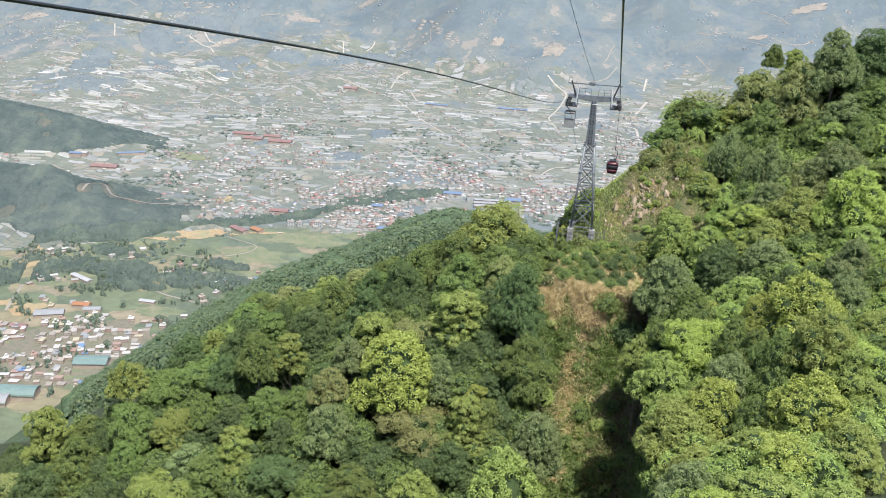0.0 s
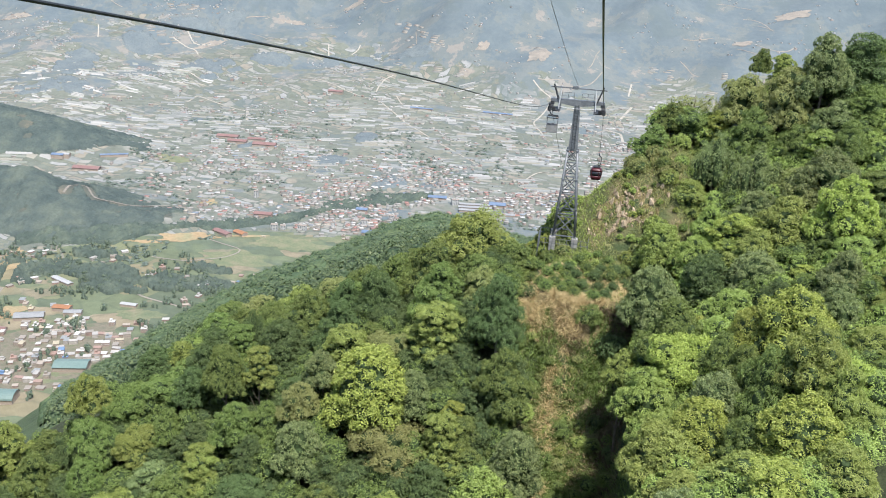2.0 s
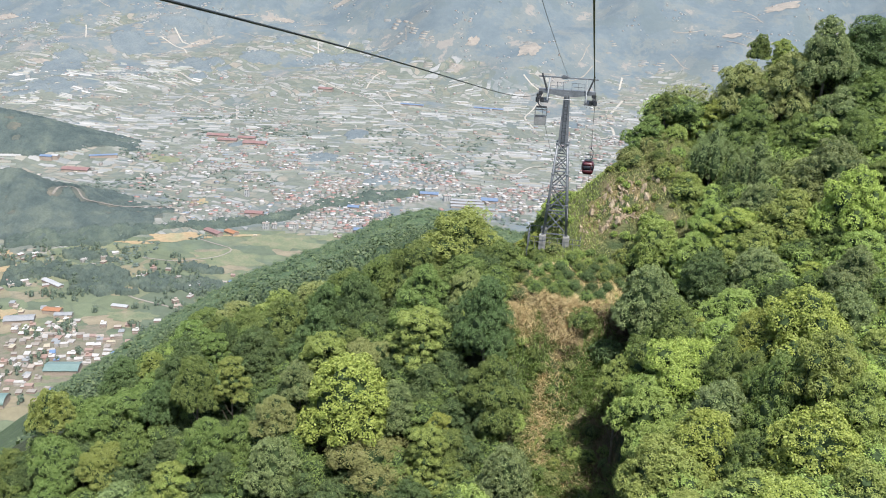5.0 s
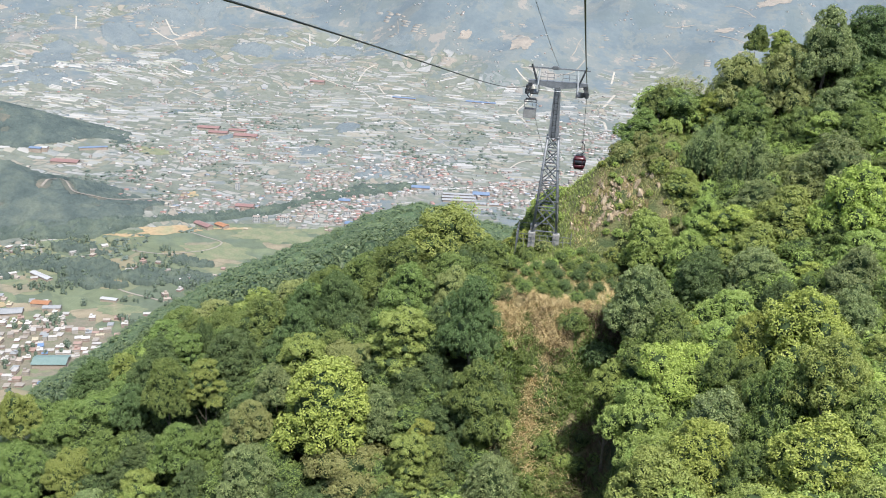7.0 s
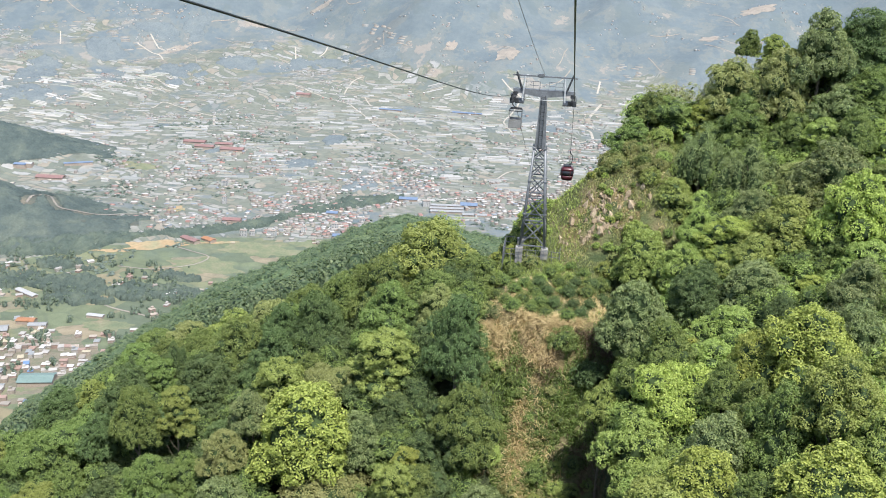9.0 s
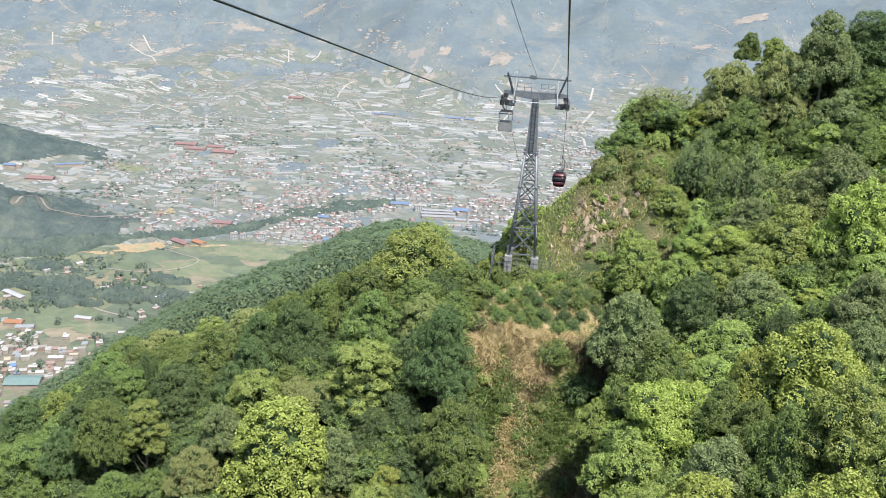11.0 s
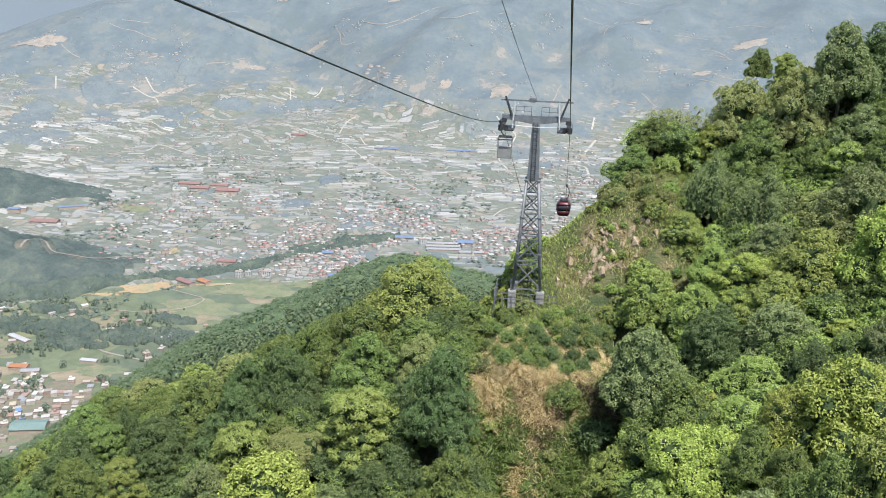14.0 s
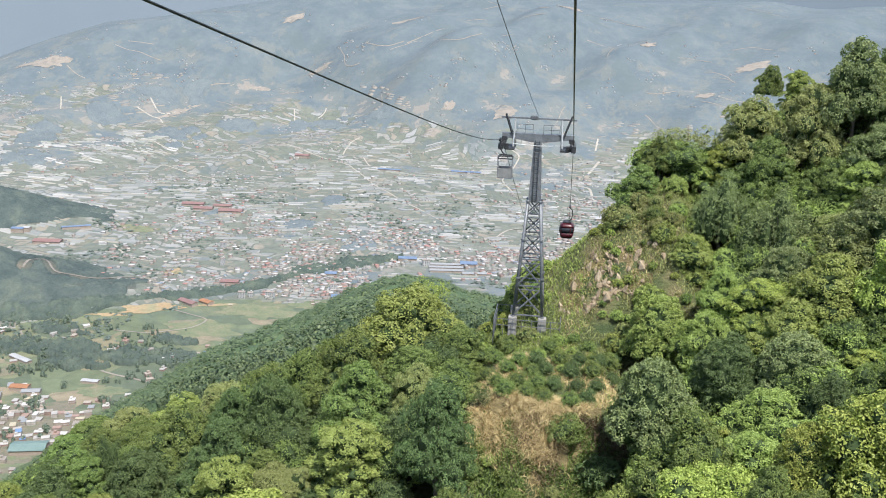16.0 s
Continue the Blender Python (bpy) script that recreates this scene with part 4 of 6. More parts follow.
for c, sz in (((0.55, -0.6, -3.08), (1.36, 0.03, 0.9)), ((0.55, 0.6, -3.08), (1.36, 0.03, 0.9)), ((-0.13, 0, -3.08), (0.03, 1.2, 0.9)), ((1.23, 0, -3.08), (0.03, 1.2, 0.9))):
    bm = bmesh.new()
    box(bm, c, sz)
    part("side_panel", bm, MESH, carrier)

# gondola on the rope that goes down
GLASS = plain("dark_tinted_window", [(0.3, (0.012, 0.014, 0.018)), (0.7, (0.03, 0.033, 0.04))], 1.0, 0.08)
gy = 166.0
gondola = thing("gondola", "maroon gondola cabin with dark windows hung on the rope", "cable car", at=(RX, gy, rope_after(gy)))
hanger(gondola, 1.9, -0.25, True)


def cabin_ring(z, grow):
    return [(-0.25 + math.copysign(abs(math.cos(a)) ** 0.45, math.cos(a)) * 1.02 * grow, math.copysign(abs(math.sin(a)) ** 0.45, math.sin(a)) * 1.12 * grow, z) for a in np.linspace(0, math.tau, 24, endpoint=False)]


def shell(name, levels, mat, label=""):
    bm = bmesh.new()
    rings = [[bm.verts.new(p) for p in cabin_ring(z, g)] for z, g in levels]
    for a, b in zip(rings, rings[1:]):
        for k in range(24):
            bm.faces.new((a[k], a[(k + 1) % 24], b[(k + 1) % 24], b[k]))
    bm.faces.new(rings[0][::-1])
    bm.faces.new(rings[-1])
    return part(name, bm, mat, gondola, label, True)


shell("lower_body", [(-4.35, 0.62), (-4.3, 0.74), (-4.05, 0.86), (-3.55, 0.96)], RED_PAINT)
shell("window_band", [(-3.56, 0.955), (-3.2, 0.985), (-2.75, 0.97)], GLASS, "dark tinted window band")
shell("roof", [(-2.76, 0.985), (-2.5, 0.9), (-2.3, 0.72), (-2.22, 0.5)], RED_PAINT)
for k in range(8):
    a = k * math.tau / 8 + 0.2
    bm = bmesh.new()
    x, y, _ = (math.copysign(abs(math.cos(a)) ** 0.45, math.cos(a)) * 1.0, math.copysign(abs(math.sin(a)) ** 0.45, math.sin(a)) * 1.1, 0)
    bar(bm, (-0.25 + x * 0.97, y * 0.97, -3.56), (-0.25 + x * 0.98, y * 0.98, -2.74), 0.1)
    part("window_post", bm, RED_PAINT, gondola)
bm = bmesh.new()
box(bm, (-0.25, 0, -2.12), (1.1, 1.2, 0.16), 0.04)
part("roof_frame", bm, DARK_STEEL, gondola)

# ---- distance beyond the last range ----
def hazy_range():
    m, t, b = material("painted_haze_range", 1.0)
    # pale blue base colour paints the haze over this last range
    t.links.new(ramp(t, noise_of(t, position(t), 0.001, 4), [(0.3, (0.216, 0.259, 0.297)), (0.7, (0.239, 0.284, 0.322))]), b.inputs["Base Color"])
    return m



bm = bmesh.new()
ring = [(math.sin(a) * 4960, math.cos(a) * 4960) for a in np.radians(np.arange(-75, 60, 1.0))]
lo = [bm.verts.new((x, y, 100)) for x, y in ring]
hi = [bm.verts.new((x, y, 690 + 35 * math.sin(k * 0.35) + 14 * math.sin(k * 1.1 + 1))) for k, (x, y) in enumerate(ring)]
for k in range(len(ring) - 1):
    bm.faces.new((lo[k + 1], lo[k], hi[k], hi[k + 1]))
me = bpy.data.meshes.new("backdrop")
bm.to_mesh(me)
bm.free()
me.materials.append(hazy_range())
tagged(new("backdrop", me), "distant mountain range with pale blue haze painted into its colour", "backdrop", kind="structure")


# ---- woods, houses and fields of the valley ----
def quick_mesh(name, verts, quads, mats, slots=None):
    verts, quads = np.asarray(verts, np.float32).reshape(-1, 3), np.asarray(quads, np.int32).reshape(-1, 4)
    me = bpy.data.meshes.new(name)
    me.vertices.add(len(verts))
    me.vertices.foreach_set("co", verts.ravel())
    me.loops.add(quads.size)
    me.loops.foreach_set("vertex_index", quads.ravel())
    me.polygons.add(len(quads))
    me.polygons.foreach_set("loop_start", np.arange(0, quads.size, 4, dtype=np.int32))
    for m in mats:
        me.materials.append(m)
    if slots is not None:
        me.polygons.foreach_set("material_index", np.asarray(slots, np.int32))
    me.update(calc_edges=True)
    return me


def wood(name, label, x, y, width, leaves, mats, seed, lift=0.0, tall=1.35, calm=False):
    """Many small trees in one mesh: leafy tufts round an inner mass with its own material."""
    rng = np.random.default_rng(seed)
    n, k = len(x), 10
    temps = []
    for _ in range(k):
        d = rng.normal(size=(leaves, 3))
        d /= np.linalg.norm(d, axis=1)[:, None]
        d[:, 2] = np.abs(d[:, 2]) * 1.15 - 0.25
        c = d * (0.42 + 0.12 * rng.random((leaves, 1))) + np.array([0, 0, 0.55])
        nrm = d * 0.7 + np.array([0, 0, 0.4]) + rng.normal(size=d.shape) * 0.18
        if calm:
            nrm = d * 0.25 + np.array([0, 0, 0.8]) + rng.normal(size=d.shape) * 0.08
        nrm /= np.linalg.norm(nrm, axis=1)[:, None]
        s = np.cross(nrm, rng.normal(size=d.shape))
        s /= np.linalg.norm(s, axis=1)[:, None]
        o = np.cross(nrm, s)
        h = (0.09 + 0.09 * rng.random((leaves, 1))) * (24 / leaves) ** 0.5
        leaf = np.stack([c + s * h, c + o * h * 0.8, c - s * h, c - o * h * 0.8], 1).reshape(-1, 3)
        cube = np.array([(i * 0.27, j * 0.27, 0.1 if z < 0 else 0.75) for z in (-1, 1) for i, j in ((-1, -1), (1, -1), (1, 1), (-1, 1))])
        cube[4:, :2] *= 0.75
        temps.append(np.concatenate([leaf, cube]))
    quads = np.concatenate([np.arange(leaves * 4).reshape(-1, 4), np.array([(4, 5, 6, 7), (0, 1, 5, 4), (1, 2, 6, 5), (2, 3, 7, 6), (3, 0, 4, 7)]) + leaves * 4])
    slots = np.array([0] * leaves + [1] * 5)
    temps = np.array(temps)
    pick, ang, size = rng.integers(0, k, n), rng.random(n) * math.tau, width * (0.55 + 0.95 * rng.random(n) ** 1.5)
    v = temps[pick]
    ca, sa = np.cos(ang)[:, None], np.sin(ang)[:, None]
    px = (v[:, :, 0] * ca - v[:, :, 1] * sa) * size[:, None] + np.asarray(x)[:, None]
    py = (v[:, :, 0] * sa + v[:, :, 1] * ca) * size[:, None] + np.asarray(y)[:, None]
    pz = v[:, :, 2] * size[:, None] * tall + (ground(x, y) + lift)[:, None]
    m = v.shape[1]
    allq = (quads[None] + (np.arange(n) * m)[:, None, None]).reshape(-1, 4)
    ob = new(name, quick_mesh(name, np.stack([px, py, pz], -1), allq, mats, np.tile(slots, n)))
    return tagged(ob, label, "woodland", kind="stuff")


def canopy(name, label, x0, x1, y0, y1, step, gap, tall, inside, mat, seed, lift=0.0):
    """A closed roof of leaves over a wood: the swell of crown beside crown, sunk into the ground outside the wood."""
    rng = np.random.default_rng(seed)
    gx, gy = np.meshgrid(np.arange(x0, x1, step), np.arange(y0, y1, step))
    ni, nj = int((x1 - x0) / gap) + 3, int((y1 - y0) / gap) + 3
    jx, jy, big = rng.random((ni, nj)), rng.random((ni, nj)), rng.uniform(0.6, 1.25, (ni, nj))
    ci, cj = ((gx - x0) / gap).astype(int) + 1, ((gy - y0) / gap).astype(int) + 1
    high = np.zeros_like(gx)
    for di in (-1, 0, 1):
        for dj in (-1, 0, 1):
            i, j = np.clip(ci + di, 0, ni - 1), np.clip(cj + dj, 0, nj - 1)
            d = np.hypot(gx - x0 - (i - 1 + jx[i, j]) * gap, gy - y0 - (j - 1 + jy[i, j]) * gap) / (gap * 0.85 * big[i, j])
            high = np.maximum(high, tall * big[i, j] * np.sqrt(np.clip(1 - d * d, 0, 1)))
    high = high + tall * 0.13 * rng.normal(size=gx.shape)
    into = inside(gx, gy)
    z = ground(gx, gy) + np.where(into, np.maximum(high, tall * 0.1) + lift, -3.0)
    n, m = gx.shape
    idx = np.arange(n * m).reshape(n, m)
    q = np.stack([idx[:-1, :-1], idx[:-1, 1:], idx[1:, 1:], idx[1:, :-1]], -1).reshape(-1, 4)
    q = q[into.ravel()[q].any(1)]
    used, back = np.unique(q, return_inverse=True)
    v = np.stack([gx.ravel(), gy.ravel(), z.ravel()], -1)[used]
    me = quick_mesh(name, v, back.reshape(-1, 4), [mat])
    return tagged(new(name, me), label, "woodland", kind="stuff")


def canopy_leaf(name, stops, scale, relief):
    m, t, b = material(name, 0.75)
    b.inputs["Specular IOR Level"].default_value = 0.2
    v = position(t)
    c = ramp(t, noise_of(t, v, scale, 5, 0.6), stops)
    c = mixed(t, "OVERLAY", 0.35, c, ramp(t, noise_of(t, v, scale * 14, 3), [(0.3, (0.3,) * 3), (0.7, (0.7,) * 3)]))
    t.links.new(c, b.inputs["Base Color"])
    bump(t, b, noise_of(t, v, scale * 30, 4, 0.7), 0.6, relief)
    return m


rng = np.random.default_rng(3)
SPUR_LEAF = foliage("spur_leaf", (0.066, 0.106, 0.057), (0.092, 0.137, 0.070), (0.132, 0.178, 0.086))
# cores darker than the spur leaf, shade inside the trees put into colour
SPUR_SHADE_CORE = plain("spur_shade_dark_foliage", [(0.3, (0.036, 0.068, 0.032)), (0.7, (0.062, 0.099, 0.046))], 0.2, 0.9)
a, r = np.radians(rng.uniform(-33, -3, 7800)), np.concatenate([rng.uniform(430, 960, 6600), rng.uniform(175, 430, 1200)])
x, y = r * np.sin(a), r * np.cos(a)
ok = (spur(x, y) > valley(x, y) + 3)
far = ok & (r > 420)
SPUR_CANOPY = canopy_leaf("spur_canopy", [(0.35, (0.064, 0.104, 0.057)), (0.5, (0.090, 0.138, 0.071)), (0.66, (0.140, 0.188, 0.090))], 0.035, 1.6)
canopy("spur_canopy", "dense green closed forest of the lower spur", -560, -20, 380, 960, 1.5, 6.0, 3.6, lambda x, y: (spur(x, y) > valley(x, y) + 4) & (np.hypot(x, y) > 385) & (np.hypot(x, y) < 950) & (np.abs(np.degrees(np.arctan2(x, y)) + 18) < 16), SPUR_CANOPY, 51)
wood("spur_forest", "taller green trees over the lower spur's forest", x[far][:2600], y[far][:2600], 6.2, 60, [SPUR_LEAF, SPUR_CANOPY], 5, -0.2, 0.95, True)
close = ok & (r <= 420)
wood("spur_forest", "dense green forest just below the shoulder", x[close], y[close], 5.6, 130, [SPUR_LEAF, SPUR_SHADE_CORE], 15, -0.6, 1.45)
# haze is put into these four foliage colours: greyed, with little contrast
VALLEY_LEAF = foliage("hazed_valley_leaf", (0.133, 0.168, 0.145), (0.143, 0.180, 0.154), (0.156, 0.193, 0.160))
VALLEY_CORE = plain("hazed_valley_inner_foliage", [(0.3, (0.125, 0.162, 0.142)), (0.7, (0.138, 0.174, 0.150))], 0.05, 0.9)
VALE_LEAF = foliage("hazed_vale_leaf", (0.085, 0.116, 0.085), (0.100, 0.135, 0.096), (0.118, 0.152, 0.106))
VALE_CORE = plain("hazed_vale_inner_foliage", [(0.3, (0.092, 0.125, 0.098)), (0.7, (0.110, 0.146, 0.110))], 0.05, 0.9)
HILL_TRACK = [(-1004, 1627), (-1024, 1724), (-942, 1637), (-890, 1658), (-857, 1719), (-817, 1775), (-754, 1662)]


def clear_of(line, x, y, gap):
    """True where a place lies farther than gap from a line of points."""
    far = np.ones(len(x), bool)
    for (x0, y0), (x1, y1) in zip(line, line[1:]):
        k = np.clip(((x - x0) * (x1 - x0) + (y - y0) * (y1 - y0)) / ((x1 - x0) ** 2 + (y1 - y0) ** 2), 0, 1)
        far &= np.hypot(x - x0 - k * (x1 - x0), y - y0 - k * (y1 - y0)) > gap
    return far


# grey-teal stops carry the haze over the hills in the colour
HILL_CANOPY = canopy_leaf("hazed_hill_canopy", [(0.35, (0.056, 0.078, 0.076)), (0.5, (0.074, 0.098, 0.092)), (0.66, (0.106, 0.130, 0.110))], 0.018, 3.0)
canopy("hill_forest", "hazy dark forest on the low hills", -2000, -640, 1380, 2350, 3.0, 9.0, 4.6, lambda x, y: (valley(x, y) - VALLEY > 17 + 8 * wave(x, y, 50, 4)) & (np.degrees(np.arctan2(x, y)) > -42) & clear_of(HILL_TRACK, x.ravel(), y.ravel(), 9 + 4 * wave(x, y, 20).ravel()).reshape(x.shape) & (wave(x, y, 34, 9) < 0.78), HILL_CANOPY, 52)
def town_density(x, y):
    d = 1.1 * np.exp(-((x + 330) / 420) ** 2 - ((y - 2080 - 0.1 * x) / 210) ** 2)
    d = d + 0.8 * np.exp(-((x + 640) / 210) ** 2 - ((y - 1950) / 190) ** 2)
    d = d + 0.9 * np.exp(-((x + 520) / 200) ** 2 - ((y - 1770 - 0.25 * (x + 520)) / 45) ** 2)
    d = d + 0.45 * np.exp(-((x + 900) / 200) ** 2 - ((y - 2280) / 120) ** 2)
    d = d + 0.3 * np.exp(-((x + 2050) / 330) ** 2 - ((y - 3150) / 260) ** 2)
    d = d + 0.4 * np.exp(-((x - 60) / 220) ** 2 - ((y - 2650) / 200) ** 2) + 0.05
    return d * np.clip(0.55 + 0.9 * wave(x, y, 70, 1) + 0.55 * wave(x, y, 31, 4), 0, 1.5)


BELT = [(-1000, 1480), (-860, 1545), (-795, 1600), (-718, 1670), (-647, 1750), (-600, 1815), (-535, 1890), (-461, 1970), (-374, 2033)]
# greyed greens: haze over belt and copses painted into the leaf
BELT_CANOPY = canopy_leaf("hazed_belt_canopy", [(0.35, (0.060, 0.084, 0.074)), (0.5, (0.079, 0.106, 0.090)), (0.66, (0.112, 0.140, 0.108))], 0.03, 3.0)
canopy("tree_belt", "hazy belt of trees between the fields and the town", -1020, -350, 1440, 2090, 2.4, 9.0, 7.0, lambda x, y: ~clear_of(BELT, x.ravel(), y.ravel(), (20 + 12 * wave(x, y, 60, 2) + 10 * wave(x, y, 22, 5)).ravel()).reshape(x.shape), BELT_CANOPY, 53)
COPSES = [(-900, 1400, 90, 34), (-800, 1400, 80, 45), (-960, 1330, 60, 60), (-690, 1395, 75, 34), (-620, 1400, 60, 36), (-840, 1470, 60, 18), (-640, 1470, 60, 14), (-760, 1345, 55, 22)]


def in_copse(x, y):
    d = np.full(x.shape, 9.0)
    for cx, cyy, rx, ry in COPSES:
        d = np.minimum(d, ((x - cx) / rx) ** 2 + ((y - cyy) / ry) ** 2)
    return (d < 0.75 + 0.65 * wave(x, y, 19, 3) + 0.45 * wave(x, y, 7, 1)) & clear_of([(-890, 1205), (-923, 1298), (-960, 1385), (-905, 1440)], x.ravel(), y.ravel(), 9).reshape(x.shape) & ((x + 846) ** 2 + (y - 1346) ** 2 > 700)


FAR_COPSES = [(-1760, 2950, 61, 66), (-1663, 2702, 75, 73), (-1660, 3268, 67, 48), (-1772, 3063, 45, 32), (-1352, 3161, 81, 60), (-1172, 3249, 57, 36), (-1415, 3502, 41, 52),
              (-857, 3392, 64, 60), (-1537, 3452, 81, 30), (-980, 3319, 24, 50), (-631, 2486, 21, 45), (-642, 2227, 34, 38), (-475, 2089, 36, 50), (-690, 3375, 72, 24),
              (-1134, 3410, 50, 36), (-1318, 3030, 26, 23), (-893, 2280, 17, 36)]


def in_far_copse(x, y):
    d = np.full(x.shape, 9.0)
    for cx, cyy, rx, ry in FAR_COPSES:
        d = np.minimum(d, ((x - cx) / rx) ** 2 + ((y - cyy) / ry) ** 2)
    return d < 1.25 + 1.3 * wave(x, y, 42, 3) + 1.0 * wave(x, y, 15, 1)


# palest and bluest canopy, its distance haze painted into the stops
FAR_CANOPY = canopy_leaf("hazed_far_canopy", [(0.35, (0.124, 0.152, 0.165)), (0.5, (0.138, 0.166, 0.176)), (0.66, (0.155, 0.182, 0.186))], 0.02, 2.0)
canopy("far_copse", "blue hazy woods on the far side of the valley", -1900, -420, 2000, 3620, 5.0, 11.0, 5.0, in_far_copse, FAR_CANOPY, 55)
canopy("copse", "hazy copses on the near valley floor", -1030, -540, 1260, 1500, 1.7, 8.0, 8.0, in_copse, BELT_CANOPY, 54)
x, y = rng.uniform(-1150, 250, 18000), rng.uniform(1200, 2700, 18000)
grove = wave(x, y, 75, 8) + 0.75 * np.exp(-((x + 800) / 190) ** 2 - ((y - 1400) / 110) ** 2) + 0.5 * np.exp(-((y - 1830 - 0.2 * (x + 500)) / 60) ** 2)
gap = (town_density(x, y) < 0.22) & (wave(x, y, 40, 5) > 0.35) & (y > 1750)
ok = ((grove > 0.62) | gap) & (valley(x, y) - VALLEY < 25) & (np.degrees(np.arctan2(x, y)) > -42)
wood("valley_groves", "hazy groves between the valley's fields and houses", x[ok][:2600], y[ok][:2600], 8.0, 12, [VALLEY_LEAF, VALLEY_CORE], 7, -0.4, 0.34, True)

def islands(name, stops, rough=0.8):
    m, t, b = material(name, rough)
    g = t.nodes.new("ShaderNodeNewGeometry")
    t.links.new(ramp(t, g.outputs["Random Per Island"], stops, True), b.inputs["Base Color"])
    return m


# house tones kept pale and close together, haze painted into them
WALLS = islands("hazed_house_walls", [(0.0, (0.300, 0.296, 0.284)), (0.2, (0.320, 0.268, 0.240)), (0.45, (0.370, 0.352, 0.326)), (0.65, (0.310, 0.280, 0.256)), (0.8, (0.430, 0.424, 0.405))])
ROOFS = islands("hazed_house_roofs", [(0.0, (0.300, 0.288, 0.270)), (0.22, (0.255, 0.235, 0.214)), (0.42, (0.275, 0.190, 0.165)), (0.56, (0.460, 0.452, 0.436)), (0.72, (0.215, 0.250, 0.290)), (0.76, (0.330, 0.185, 0.160)), (0.83, (0.205, 0.215, 0.188)), (0.92, (0.380, 0.350, 0.300))])


def house_mass(name, label, x, y, size, seed, low=1.0):
    """Houses too small and too many to pick apart, each with walls and an overhanging roof slab."""
    rng = np.random.default_rng(seed)
    n = len(x)
    w, d, h = size * rng.uniform(0.6, 1.6, n), size * rng.uniform(0.6, 1.2, n), low * rng.choice([2.2, 3.0, 4.5, 6.5], n, p=[0.4, 0.35, 0.21, 0.04])
    ang = rng.normal(0.2, 0.25, n) + rng.choice([0, 0, math.pi / 2], n)
    sq = np.array([(-1, -1), (1, -1), (1, 1), (-1, 1)]) / 2
    corners = []
    for z, g in ((-2, 1.0), (1, 1.0), (1, 1.05), (1.07, 1.05)):
        px, py = sq[:, 0][None] * (w * g)[:, None], sq[:, 1][None] * (d * g)[:, None]
        zz = np.where(z < 0, -2.0, h * z)[:, None] + np.zeros((1, 4))
        corners.append(np.stack([px * np.cos(ang)[:, None] - py * np.sin(ang)[:, None] + x[:, None], px * np.sin(ang)[:, None] + py * np.cos(ang)[:, None] + y[:, None], zz + ground(x, y)[:, None]], -1))
    v = np.concatenate(corners, 1)
    one = [(0, 1, 5, 4), (1, 2, 6, 5), (2, 3, 7, 6), (3, 0, 4, 7), (12, 13, 14, 15), (8, 9, 13, 12), (9, 10, 14, 13), (10, 11, 15, 14), (11, 8, 12, 15)]
    q = (np.array(one)[None] + (np.arange(n) * 16)[:, None, None]).reshape(-1, 4)
    ob = new(name, quick_mesh(name, v, q, [WALLS, ROOFS], np.tile([0, 0, 0, 0, 1, 1, 1, 1, 1], n)))
    return tagged(ob, label, "houses", kind="stuff")


x, y = rng.uniform(-2600, 500, 90000), rng.uniform(1650, 3500, 90000)
aa = np.degrees(np.arctan2(x, y))
ok = (rng.random(90000) < town_density(x, y) * 0.47) & (aa > -40) & (aa < 12) & (valley(x, y) - VALLEY < 26) & (y < 3250)
x, y = x[ok], y[ok]
order = np.argsort(np.hypot(x, y), kind="stable")
TOWN_EDGE = [(float(x[k]), float(y[k])) for k in order[:70]]
house_mass("town_houses", "crowded pale and brick houses of the valley town", x[order[70:]], y[order[70:]], 8.0, 2)
PLOTS = [(-1440, 3404, 90, 22, 0.9), (-1220, 3625, 60, 28, 0.1), (-1840, 2983, 40, 22, 0), (-1004, 3744, 55, 18, 0.3), (-248, 3328, 45, 55, 0.1),
         (447, 3569, 45, 28, 0.2), (636, 3768, 70, 40, 0), (-770, 3388, 30, 25, 0.4), (-485, 3271, 35, 22, 0.2), (-448, 3381, 30, 20, 0.5), (-2050, 3560, 120, 40, 0.1),
         (-2200, 3350, 60, 25, 0.3), (-60, 4150, 60, 40, 0.2), (250, 3900, 50, 22, 0.6), (-1180, 4000, 55, 30, 0.2), (-700, 3960, 70, 24, 0.1)]
near = np.array([p[:2] for p in PLOTS])[rng.integers(0, len(PLOTS), 170)]
x, y = near[:, 0] + rng.normal(0, 70, 170), near[:, 1] + rng.normal(0, 35, 170)
ux, uy = rng.uniform(-2300, 900, 9000), rng.uniform(2500, 3950, 9000)
ok = (wave(ux, uy, 95, 3) + 0.6 * wave(ux, uy, 28, 7) > 0.72 - 0.25 * sm(-900, -1700, ux)) & (np.abs(np.degrees(np.arctan2(ux, uy)) + 12) < 27)
x, y = np.concatenate([x, ux[ok]]), np.concatenate([y, uy[ok]])
ok = np.hypot(x, y) < 4200
WALLS = ROOFS = islands("pale_hill_house", [(0.0, (0.34, 0.335, 0.325)), (0.3, (0.42, 0.42, 0.41)), (0.55, (0.33, 0.285, 0.26)), (0.75, (0.30, 0.30, 0.29))])
house_mass("hill_houses", "scattered pale houses on the far slopes", x[ok], y[ok], 6, 4, 0.6)

